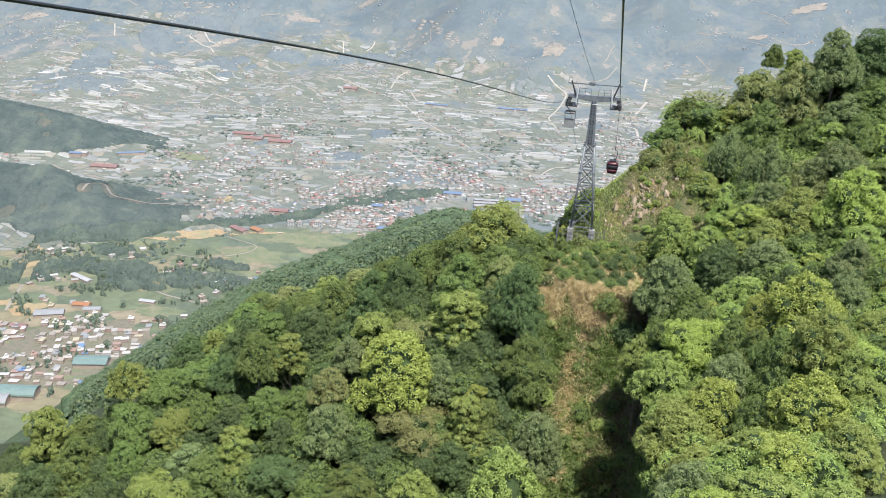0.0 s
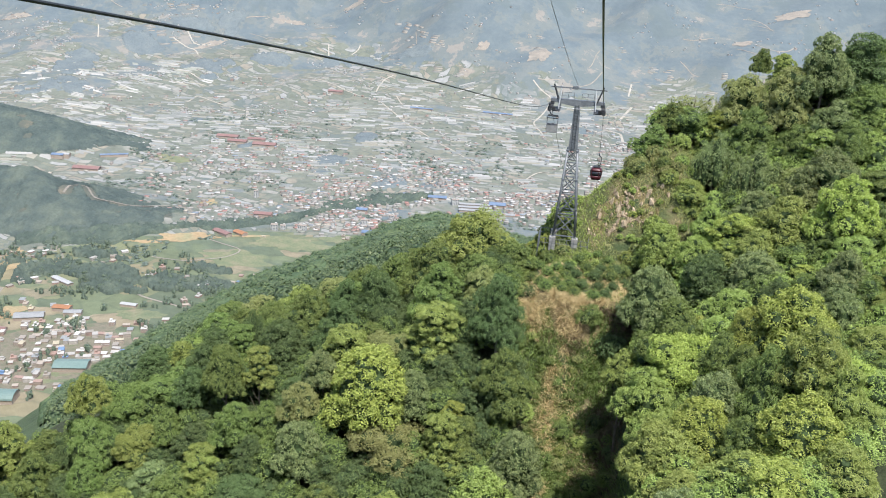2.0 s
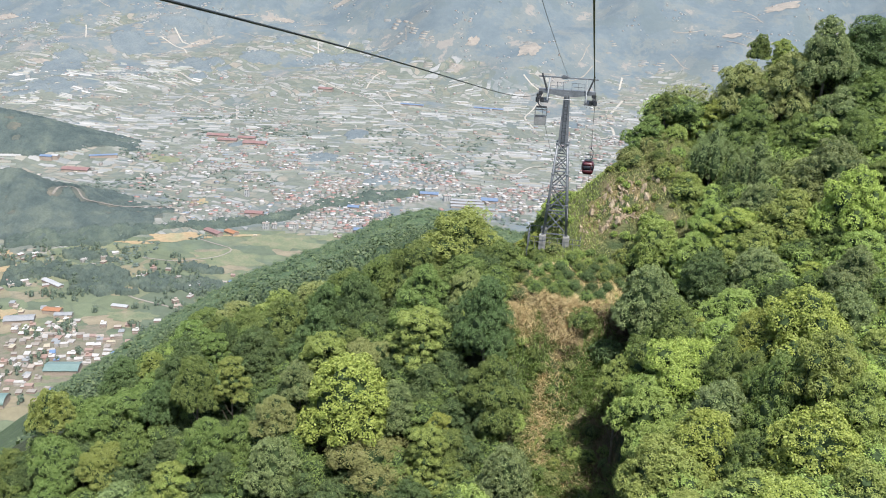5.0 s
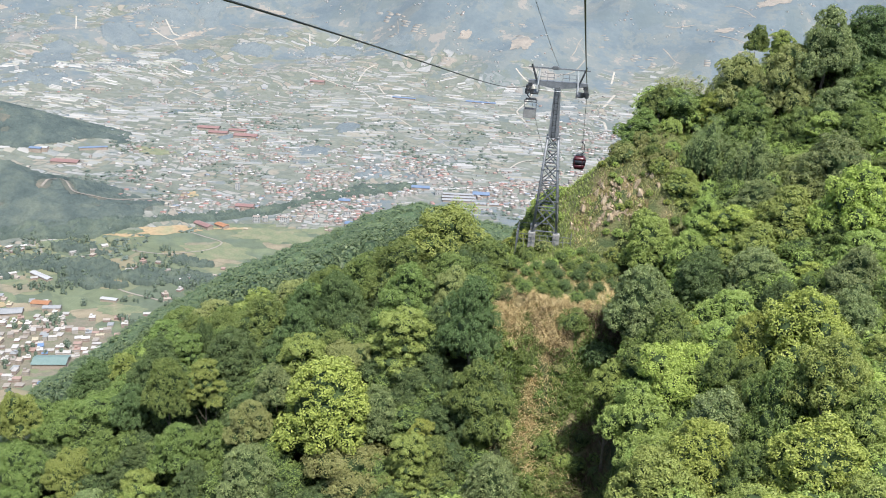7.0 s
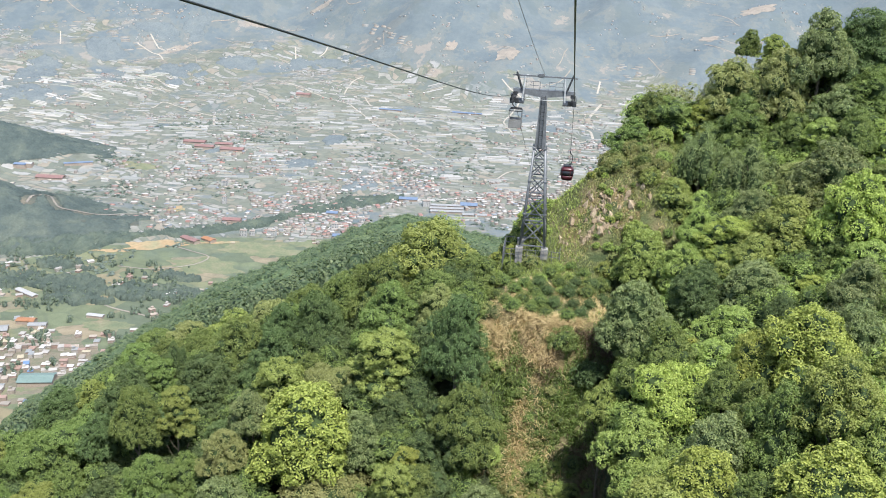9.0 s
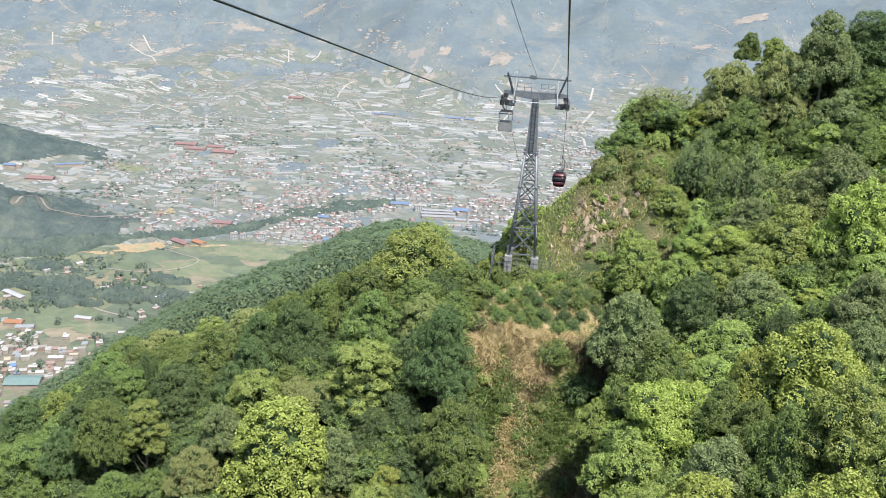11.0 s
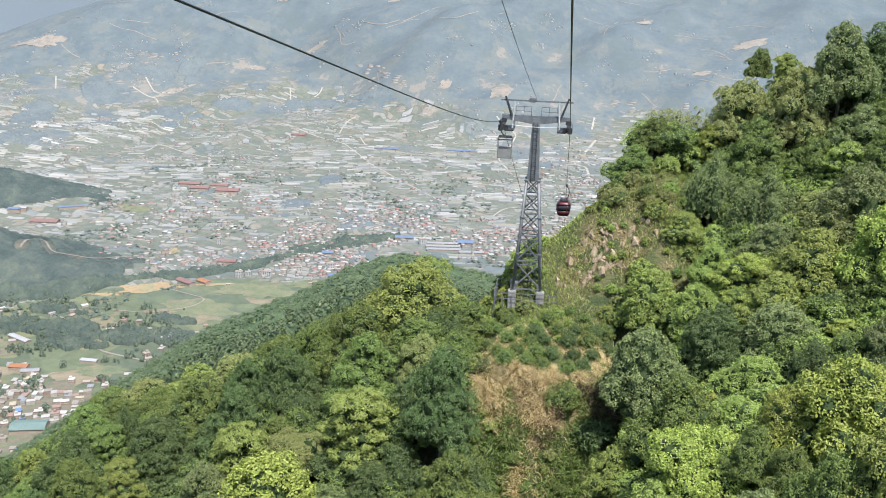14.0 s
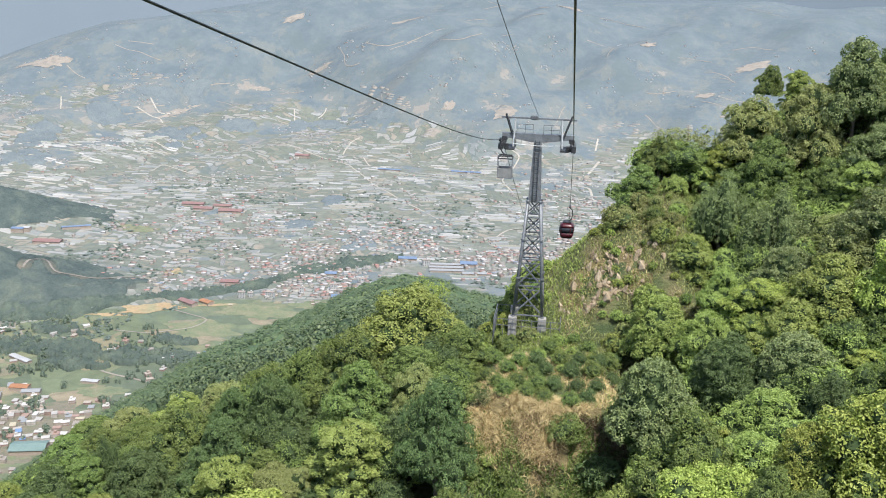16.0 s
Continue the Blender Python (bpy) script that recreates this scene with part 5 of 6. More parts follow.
# plastic tunnels in rows
PLASTIC = islands("tunnel_plastic", [(0.0, (0.225, 0.236, 0.226)), (0.25, (0.285, 0.286, 0.272)), (0.4, (0.190, 0.203, 0.195)), (0.6, (0.245, 0.238, 0.200)), (0.75, (0.335, 0.335, 0.325)), (0.85, (0.205, 0.222, 0.190))], 0.5)
vv = []
for _ in range(900):
    cx, cyy = rng.uniform(-1900, 450), rng.uniform(2080, 3500) if rng.random() < 0.85 else rng.uniform(1800, 2200)
    high = float(valley(np.array(cx), np.array(cyy))) - VALLEY
    if not -38 < math.degrees(math.atan2(cx, cyy)) < 9 or float(town_density(np.array(cx), np.array(cyy))) > 0.4 or high > 32 or float(wave(np.array(cx), np.array(cyy), 170, 6)) < -0.15 or (high > 20 and cyy < 2600):
        continue
    turn, length, wide = 0.18 + 0.5 * float(wave(np.array(cx), np.array(cyy), 260, 2)) + rng.normal(0, 0.06), rng.uniform(14, 60), rng.uniform(4.5, 9)
    step = wide + rng.uniform(3, 9)
    for j in range(rng.integers(1, 6)):
        line, shift = [], rng.uniform(-14, 14)
        for u in (-0.5, 0.5):
            for k in range(5):
                b = math.pi * k / 4
                px, py = u * length + shift, j * step - math.cos(b) * wide / 2
                wx, wy = cx + px * math.cos(turn) - py * math.sin(turn), cyy + px * math.sin(turn) + py * math.cos(turn)
                line.append((wx, wy, math.sin(b) * 2.8))
        vv.append(line)
for _ in range(700):
    cx, cyy = rng.uniform(-1300, 350), rng.uniform(1980, 2850)
    if float(town_density(np.array(cx), np.array(cyy))) > 0.75 or float(valley(np.array(cx), np.array(cyy))) - VALLEY > 18 or float(wave(np.array(cx), np.array(cyy), 90, 9)) < -0.1:
        continue
    turn, length, wide = 0.15 + 0.35 * float(wave(np.array(cx), np.array(cyy), 200, 2)), rng.uniform(18, 46), rng.uniform(10, 22)
    skew, line = rng.uniform(-0.3, 0.3), []
    for u in (-0.5, 0.5):
        for k in range(5):
            px, py = u * length + skew * (k - 2) * wide / 4, (k - 2) / 4 * wide
            line.append((cx + px * math.cos(turn) - py * math.sin(turn), cyy + px * math.sin(turn) + py * math.cos(turn), 0.4 + 1.6 * math.sin(math.pi * k / 4)))
    vv.append(line)
vv = np.array(vv)
vv[:, :, 2] += ground(vv[:, :, 0], vv[:, :, 1]) - 0.2
one = np.array([(k, k + 1, k + 6, k + 5) for k in range(4)] + [(0, 1, 3, 4), (5, 6, 8, 9)])
q = (one[None] + (np.arange(len(vv)) * 10)[:, None, None]).reshape(-1, 4)
tagged(new("plastic_tunnels", quick_mesh("plastic_tunnels", vv, q, [PLASTIC])), "rows of pale plastic growing tunnels among fields", "greenhouses", kind="stuff")

# strip fields on the lower part of the far slopes
STRIPS = islands("strip_fields", [(0.0, (0.205, 0.205, 0.190)), (0.3, (0.245, 0.240, 0.222)), (0.55, (0.180, 0.185, 0.165)), (0.75, (0.250, 0.228, 0.198))], 0.9)
vv = []
for _ in range(900):
    cx, cyy = rng.uniform(-2200, 800), rng.uniform(2850, 4000)
    high = float(valley(np.array(cx), np.array(cyy))) - VALLEY
    if not -37 < math.degrees(math.atan2(cx, cyy)) < 12 or not 25 < high < 210 - 60 * rng.random() or float(wave(np.array(cx), np.array(cyy), 150, 4)) < 0.15:
        continue
    gx, gy = gz(cx + 12, cyy) - gz(cx - 12, cyy), gz(cx, cyy + 12) - gz(cx, cyy - 12)
    d = math.hypot(gx, gy) or 1
    ux, uy, length, wide = -gy / d, gx / d, rng.uniform(10, 34), rng.uniform(3, 8)
    for j in range(rng.integers(1, 5)):
        ax, ay = cx + gx / d * j * wide * 1.5 + ux * rng.uniform(-8, 8), cyy + gy / d * j * wide * 1.5 + uy * rng.uniform(-8, 8)
        vv.append([(ax + ux * length * p - uy * wide * q, ay + uy * length * p + ux * wide * q) for p, q in ((-0.5, -0.5), (0.5, -0.4), (0.5, 0.5), (-0.5, 0.4))])
vv = np.array(vv)
top = np.concatenate([vv, (ground(vv[:, :, 0], vv[:, :, 1]) + 0.8)[..., None]], -1)
low = top - np.array([0, 0, 1.4])
one = np.array([(0, 1, 2, 3), (0, 4, 5, 1), (1, 5, 6, 2), (2, 6, 7, 3), (3, 7, 4, 0)])
q = (one[None] + (np.arange(len(vv)) * 8)[:, None, None]).reshape(-1, 4)
tagged(new("hill_terraces", quick_mesh("hill_terraces", np.concatenate([top, low], 1), q, [STRIPS])), "narrow pale terraced fields on the far slopes", "fields", kind="stuff")

EARTH = plain("bare_tan_earth", [(0.35, (0.185, 0.178, 0.158)), (0.5, (0.235, 0.212, 0.182)), (0.68, (0.275, 0.248, 0.212))], 0.045, 0.95)
ORANGE = plain("dug_orange_earth", [(0.3, (0.274, 0.194, 0.108)), (0.5, (0.302, 0.230, 0.137)), (0.7, (0.223, 0.216, 0.130))], 0.02, 0.95)
TURF = plain("pale_green_turf", [(0.3, (0.112, 0.140, 0.084)), (0.5, (0.150, 0.168, 0.100)), (0.7, (0.200, 0.186, 0.125))], 0.035, 0.95)
TRACK = plain("pale_dust_road", [(0.3, (0.310, 0.288, 0.245)), (0.7, (0.370, 0.348, 0.305))], 0.05, 0.95)


def draped(name, label, category, x, y, rx, ry, turn, mat, lift, seed):
    """A patch of land with an uneven edge, laid on the ground."""
    rng = random.Random(seed)
    w = [(rng.uniform(0.03, 0.15) / (1 + 0.2 * q), rng.uniform(0, 6.3)) for q in range(13)]
    edge = [0.8 + sum(h * math.sin((j + 1) * k * math.tau / 44 + p) for j, (h, p) in enumerate(w)) for k in range(44)]
    verts, faces = [(x, y, gz(x, y) + lift)], []
    for i in range(1, 6):
        for k in range(44):
            a = k * math.tau / 44
            px, py = math.cos(a) * rx * edge[k] * i / 5, math.sin(a) * ry * edge[k] * i / 5
            wx, wy = x + px * math.cos(turn) - py * math.sin(turn), y + px * math.sin(turn) + py * math.cos(turn)
            verts.append((wx, wy, gz(wx, wy) + lift))
    for k in range(44):
        faces.append((0, 1 + k, 1 + (k + 1) % 44))
        for i in range(4):
            b = 1 + i * 44
            faces.append((b + k, b + 44 + k, b + 44 + (k + 1) % 44, b + (k + 1) % 44))
    return tagged(new(name, mesh_of(name, verts, faces, [mat])), label, category, kind="structure")


for k, (x, y, rx, ry, turn) in enumerate(PLOTS):
    draped("earth_plot", "cleared plot of bare tan earth on a far slope", "bare earth", x, y, rx, ry, turn, EARTH, 0.8, k)
for k, (x, y, rx, ry, turn) in enumerate([(-742, 1592, 70, 22, 0.55), (-940, 1500, 60, 10, 0.1), (-800, 1545, 40, 6, 0.3), (-640, 1655, 45, 8, 0.5), (-798, 1832, 22, 26, 0.2), (-985, 1420, 16, 40, 0.2), (-862, 1215, 32, 26, 0.3), (-905, 1230, 20, 14, 0), (-960, 1385, 14, 20, 0), (-905, 1410, 10, 35, 0.1)]):
    draped("dug_field", "dug orange earth in the valley", "field", x, y, rx, ry, turn, ORANGE, 0.5, 30 + k)
for k, (x, y, rx, ry, turn) in enumerate([(-672, 1262, 42, 26, 0.1), (-620, 1540, 75, 45, 0.1), (-560, 1640, 90, 40, 0.2), (-860, 1520, 60, 30, 0.1), (-690, 1045, 34, 20, 0.4), (-470, 1700, 50, 25, 0.2), (-1000, 2110, 60, 30, 0)]):
    draped("green_field", "flat pale green field in the valley", "field", x, y, rx, ry, turn, TURF, 0.35, 50 + k)


def road(points, width, lift, label="pale dust road winding through the valley", mat=TRACK):
    pts = []
    for (x0, y0), (x1, y1) in zip(points, points[1:]):
        n = max(2, int(math.hypot(x1 - x0, y1 - y0) / 14))
        pts += [(x0 + (x1 - x0) * k / n, y0 + (y1 - y0) * k / n) for k in range(n)]
    pts.append(points[-1])
    for _ in range(2):
        pts = [pts[0]] + [((a[0] + 2 * b[0] + c[0]) / 4, (a[1] + 2 * b[1] + c[1]) / 4) for a, b, c in zip(pts, pts[1:], pts[2:])] + [pts[-1]]
    verts, faces = [], []
    for k, (x, y) in enumerate(pts):
        (ax, ay), (bx, by) = pts[max(k - 1, 0)], pts[min(k + 1, len(pts) - 1)]
        d = math.hypot(bx - ax, by - ay) or 1
        nx, ny = -(by - ay) / d * width / 2, (bx - ax) / d * width / 2
        verts += [(x + nx, y + ny, gz(x + nx, y + ny) + lift), (x - nx, y - ny, gz(x - nx, y - ny) + lift)]
        if k:
            faces.append((2 * k - 2, 2 * k - 1, 2 * k + 1, 2 * k))
    return tagged(new("road", mesh_of("road", verts, faces, [mat])), label, "road", kind="structure")


road(HILL_TRACK, 3.6, 1.1, "tan earth track on a wooded hill", EARTH)
road([(-1001, 1978), (-939, 1907), (-881, 1879), (-864, 1888)], 4.8, 0.7)
road([(-577, 1998), (-561, 2090), (-541, 2097), (-545, 1997), (-521, 1990)], 4.8, 0.7)
road([(-1329, 2731), (-1245, 2709), (-1258, 2822), (-1145, 2735), (-1046, 2696)], 5.4, 0.7)
road([(-1046, 2696), (-1000, 2576)], 8.4, 0.7)
road([(66, 3235), (74, 3339)], 5.8, 0.8)
road([(46, 3002), (79, 3130)], 8.4, 0.7)
road([(-24, 2791), (-2, 2857), (48, 2831), (57, 2710), (11, 2664), (-22, 2721)], 7.2, 0.7)
road([(-248, 3195), (-215, 3157), (-174, 3130), (-213, 2883), (-164, 2707)], 4.8, 0.7)
road([(-760, 1490), (-697, 1488), (-637, 1534), (-623, 1584), (-651, 1588), (-700, 1600)], 3.0, 0.7, "tan earth track between green fields", EARTH)
road([(-890, 1205), (-923, 1298)], 5.4, 0.7, "tan earth track between green fields", EARTH)
road([(-1006, 1361), (-995, 1443), (-939, 1423), (-931, 1483), (-875, 1405)], 3.6, 0.7, "tan earth track between green fields", EARTH)
road([(-1560, 3420), (-1500, 3360), (-1450, 3390)], 5, 0.8)
road([(-1000, 3100), (-700, 2950), (-560, 2700), (-420, 2500), (-300, 2350)], 4.2, 0.7)
road([(-840, 1420), (-700, 1330), (-600, 1300)], 3.8, 0.7, "tan earth track between green fields", EARTH)
road([(-1582, 3354), (-1547, 3346), (-1512, 3328), (-1489, 3334), (-1457, 3284)], 5.0, 1.2)
road([(-1383, 3046), (-1347, 3017), (-1301, 2991)], 4.6, 1.2)
road([(-899, 2397), (-856, 2386), (-821, 2373), (-778, 2336)], 4.0, 1.2)
road([(-744, 3052), (-750, 3111), (-748, 3197), (-729, 3232)], 4.6, 1.2)
road([(-675, 3050), (-649, 2984), (-630, 2942)], 4.6, 1.2)
road([(-551, 2366), (-519, 2335), (-489, 2286)], 4.0, 1.2)
road([(-172, 2263), (-159, 2315), (-140, 2345), (-119, 2342)], 4.6, 1.2)
road([(-1024, 3452), (-990, 3342), (-980, 3284)], 4.4, 1.2)
road([(-1874, 3353), (-1809, 3227)], 4.4, 1.2)
road([(-990, 2226), (-939, 2195), (-902, 2157)], 4.0, 1.2)
road([(-929, 3429), (-914, 3465), (-916, 3496)], 4.4, 1.2)
road([(-1003, 2475), (-992, 2515), (-953, 2521)], 4.4, 1.2)

# faint tracks that follow the contours of the far slopes
walker = random.Random(9)
for _ in range(70):
    x, y = walker.uniform(-2100, 900), walker.uniform(3050, 4250)
    if not -36 < math.degrees(math.atan2(x, y)) < 14:
        continue
    line, heading, bend = [(x, y)], walker.choice([-1, 1]), walker.uniform(-0.5, 0.5)
    for _ in range(walker.randrange(3, 8)):
        gx, gy = gz(x + 8, y) - gz(x - 8, y), gz(x, y + 8) - gz(x, y - 8)
        d = math.hypot(gx, gy) or 1
        ux, uy = -gy / d * heading + bend * gx / d, gx / d * heading + bend * gy / d
        x, y = x + ux * 26, y + uy * 26
        bend = max(-0.8, min(0.8, bend + walker.uniform(-0.5, 0.5)))
        line.append((x, y))
    road(line, walker.uniform(2.4, 4.2), 0.8, "pale dust track across a far slope", EARTH)

VILLAGE = plain("trodden_village_ground", [(0.3, (0.105, 0.115, 0.080)), (0.5, (0.165, 0.150, 0.115)), (0.7, (0.110, 0.128, 0.080))], 0.05, 0.95)
draped("village_ground", "trodden ground between village houses", "ground", -740, 1105, 150, 130, 0.2, VILLAGE, 0.3, 77)
x, y = rng.uniform(-900, -600, 700), rng.uniform(985, 1270, 700)
ok = wave(x, y, 22, 2) > 0.3
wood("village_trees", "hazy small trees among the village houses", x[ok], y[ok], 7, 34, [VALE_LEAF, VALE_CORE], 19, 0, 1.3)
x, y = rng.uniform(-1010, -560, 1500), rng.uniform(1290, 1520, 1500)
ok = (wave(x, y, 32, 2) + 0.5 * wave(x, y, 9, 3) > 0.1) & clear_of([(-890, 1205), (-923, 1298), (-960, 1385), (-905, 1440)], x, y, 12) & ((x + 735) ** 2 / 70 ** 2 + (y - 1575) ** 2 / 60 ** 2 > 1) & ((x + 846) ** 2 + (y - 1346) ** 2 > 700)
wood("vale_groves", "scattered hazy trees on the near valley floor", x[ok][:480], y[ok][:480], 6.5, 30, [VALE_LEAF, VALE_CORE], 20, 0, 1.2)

# ---- larger buildings and the nearest village ----
TIN = {"red": plain("red_tin_roof", [(0.3, (0.200, 0.118, 0.108)), (0.7, (0.232, 0.146, 0.135))], 0.1, 0.6), "blue": plain("blue_tin_roof", [(0.3, (0.110, 0.162, 0.247)), (0.7, (0.142, 0.194, 0.279))], 0.1, 0.6),
       "white": plain("white_tin_roof", [(0.3, (0.330, 0.337, 0.343)), (0.7, (0.383, 0.383, 0.383))], 0.1, 0.5), "orange": plain("orange_tin_roof", [(0.3, (0.277, 0.132, 0.066)), (0.7, (0.317, 0.165, 0.092))], 0.1, 0.6),
       "teal": plain("teal_tin_roof", [(0.3, (0.128, 0.195, 0.184)), (0.7, (0.158, 0.225, 0.210))], 0.1, 0.55), "grey": plain("grey_tin_roof", [(0.3, (0.225, 0.236, 0.244)), (0.7, (0.270, 0.277, 0.281))], 0.1, 0.55)}
PLASTER = plain("pale_plaster", [(0.3, (0.290, 0.238, 0.200)), (0.7, (0.370, 0.315, 0.265))], 0.1, 0.9)
BRICK = plain("bare_brick_wall", [(0.3, (0.235, 0.172, 0.148)), (0.7, (0.285, 0.212, 0.184))], 0.1, 0.9)


def shed(x, y, length, width, height, turn, colour, curved=False):
    ob = thing("long_building", f"long low building with a {colour} tin roof", "building", "large sheds of the valley", at=(x, y, gz(x, y)))
    ob.rotation_euler[2] = turn
    bm = bmesh.new()
    box(bm, (0, 0, height / 2 - 1), (length, width, height + 2))
    part("wall", bm, PLASTER, ob)
    bm = bmesh.new()
    n = 10 if curved else 2
    rise = 0.28 * width if curved else 0.14 * width
    prof = [(-math.cos(math.pi * k / n) * width * 0.54, math.sin(math.pi * k / n) * rise) for k in range(n + 1)]
    ends = [[bm.verts.new((u * length * 0.52, p, height + q + dz)) for p, q in prof] for u in (-1, 1) for dz in (0.0, 0.35)]
    for a, b in ((ends[0], ends[2]), (ends[3], ends[1]), (ends[1], ends[0]), (ends[2], ends[3])):
        for k in range(n):
            bm.faces.new((a[k], a[k + 1], b[k + 1], b[k]))
    part("roof", bm, TIN[colour], ob)
    for u in (-1, 1):
        bm = bmesh.new()
        vs = [bm.verts.new((u * length * 0.5, p * 0.92, height + q - 0.02)) for p, q in prof]
        bm.faces.new(vs)
        part("gable", bm, PLASTER, ob)
    return ob


FAR_SHEDS = [
    (-254, 1975, 70, 13, 4, 0.15, "grey"),
    (-965, 2348, 55, 24, 7, 0.1, "red"), (-924, 2310, 48, 22, 7, 0.1, "red"), (-887, 2350, 45, 20, 7, 0.1, "red"), (-846, 2297, 58, 26, 8, 0.1, "red"),
    (-857, 2977, 45, 24, 7, 0.0, "red"), (-1239, 1997, 28, 16, 8, 0.1, "blue"), (-1222, 2004, 16, 14, 9, 0.1, "white"), (-1130, 2055, 62, 12, 5, 0.5, "blue"),
    (-345, 2020, 40, 18, 6, 0.1, "blue"), (-258, 1995, 64, 13, 4, 0.15, "grey"), (-210, 2010, 36, 22, 6, 0.1, "blue"), (-330, 2960, 90, 16, 4, 0.0, "blue"),
    (-560, 2900, 70, 14, 4, 0.0, "blue"), (120, 2480, 110, 14, 4, 0.0, "white"),
]
NEAR_SHEDS = [
    (-1148, 1962, 60, 24, 5, 0.1, "red"), (-846, 1346, 46, 10, 4, -0.45, "white"), (-789, 1249, 27, 14, 6, 0.1, "orange"), (-837, 1157, 24, 12, 5, 0.05, "red"),
    (-676, 1081, 44, 26, 7, 0.25, "teal"), (-820, 1210, 42, 20, 5, 0.4, "grey"), (-765, 1238, 26, 12, 6, 0.3, "grey"), (-480, 1880, 24, 16, 6, 0.1, "blue"),
    (-420, 1770, 26, 14, 6, 0.6, "red"), (-430, 1745, 28, 16, 6, 0.2, "blue"), (-690, 1640, 40, 14, 5, -0.5, "red"), (-660, 1655, 26, 14, 5, -0.5, "orange"),
    (-660, 1780, 36, 18, 8, 0.1, "red"), (-700, 1290, 26, 9, 4, 0.0, "white"), (-250, 1955, 70, 13, 4, 0.15, "grey"), 
    (-190, 1945, 50, 13, 4, 0.15, "grey"),
]
for x, y, l, w, h, t, c in FAR_SHEDS + NEAR_SHEDS:
    shed(x, y, l, w, h, t, c)
shed(-722, 978, 52, 24, 7, 0.2, "teal", True)
shed(-745, 955, 48, 22, 6, 0.2, "grey", True)


SLAB = plain("weathered_roof_slab", [(0.3, (0.22, 0.185, 0.165)), (0.7, (0.32, 0.285, 0.25))], 0.05, 0.9)


def each_its_own(name, stops, rough=0.8):
    m, t, b = material(name, rough)
    o = t.nodes.new("ShaderNodeObjectInfo")
    c = ramp(t, o.outputs["Random"], stops, True)
    c = mixed(t, "OVERLAY", 0.35, c, ramp(t, noise_of(t, position(t), 0.35, 5), [(0.3, (0.3,) * 3), (0.7, (0.7,) * 3)]))
    t.links.new(c, b.inputs["Base Color"])
    return m


# reds muted here so that the colours carry the valley's haze
ROOF_COAT = each_its_own("hazed_village_roofs", [(0.0, (0.40, 0.385, 0.36)), (0.16, (0.33, 0.285, 0.24)), (0.34, (0.26, 0.235, 0.205)), (0.52, (0.34, 0.325, 0.305)), (0.66, (0.285, 0.200, 0.168)), (0.78, (0.48, 0.47, 0.455)), (0.86, (0.235, 0.25, 0.255)), (0.93, (0.13, 0.21, 0.34)), (0.96, (0.38, 0.34, 0.25))], 0.6)
WALL_COAT = each_its_own("hazed_village_walls", [(0.0, (0.34, 0.30, 0.26)), (0.3, (0.28, 0.220, 0.190)), (0.5, (0.38, 0.355, 0.325)), (0.7, (0.31, 0.265, 0.225)), (0.85, (0.29, 0.205, 0.175))], 0.9)


def house_kinds():
    kinds = []
    rng = random.Random(5)
    for k in range(8):
        w, d, storeys = rng.uniform(6.5, 13), rng.uniform(6, 8.5), rng.choice([1, 1, 1, 2, 2])
        h = storeys * 2.9
        wall = bmesh.new()
        box(wall, (0, 0, h / 2 - 1), (w, d, h + 2))
        slab = bmesh.new()
        for s in range(1, storeys + 1):
            box(slab, (0, 0, s * 2.9), (w + 0.6, d + 0.6, 0.22))
        if k in (3, 5):
            box(slab, (w * 0.2, d * 0.2, h + 1.4), (w * 0.45, d * 0.45, 2.6))
        out = []
        for name, bm, mat in (("wall", wall, BRICK if k in (1, 4) else WALL_COAT), ("roof", slab, ROOF_COAT)):
            me = bpy.data.meshes.new(name)
            bm.to_mesh(me)
            bm.free()
            me.materials.append(mat)
            out.append((name, me))
        kinds.append((out, "brick" if k in (1, 4) else "painted"))
    return kinds


KINDS = house_kinds()
rng = random.Random(12)
spots = []
tries = 0
while tries < 4000 and len(spots) < 215:
    tries += 1
    x, y = rng.uniform(-900, -600), rng.uniform(985, 1260)
    if (x + 672) ** 2 / 46 ** 2 + (y - 1262) ** 2 / 30 ** 2 < 1 or (abs(x + 676) < 34 and abs(y - 1081) < 24) or (y < 1010 and x > -760) or (x + 862) ** 2 + (y - 1215) ** 2 < 1200 or (x + 805) ** 2 + (y - 1222) ** 2 < 900:
        continue
    if any((x - p) ** 2 + (y - q) ** 2 < 62 for p, q in spots):
        continue
    if float(wave(np.array(x), np.array(y), 28, 6)) < -0.35:
        continue
    spots.append((x, y))
    meshes, word = KINDS[rng.randrange(8)]
    h = thing("house", f"small {word} village house with a flat roof", "house", "houses of the near village", at=(x, y, gz(x, y)))
    h.rotation_euler[2] = rng.choice([0.3, 0.3, 0.45, 0.15]) + rng.choice([0, math.pi / 2])
    for name, me in meshes:
        o = new(name, me)
        o.parent = h


for k in range(46):
    cx, cyy = [(-905, 1330), (-640, 1395), (-560, 1450), (-820, 1460), (-960, 1440), (-700, 1430), (-600, 1330)][k % 7]
    x, y = rng.gauss(cx, 26), rng.gauss(cyy, 16)
    if any((x - p) ** 2 + (y - q) ** 2 < 130 for p, q in spots):
        continue
    spots.append((x, y))
    meshes, word = KINDS[rng.randrange(8)]
    h = thing("house", f"small {word} farmhouse among valley fields", "house", "farmhouses of the vale", at=(x, y, gz(x, y)))
    h.rotation_euler[2] = rng.uniform(0, 1.5)
    for name, me in meshes:
        o = new(name, me)
        o.parent = h


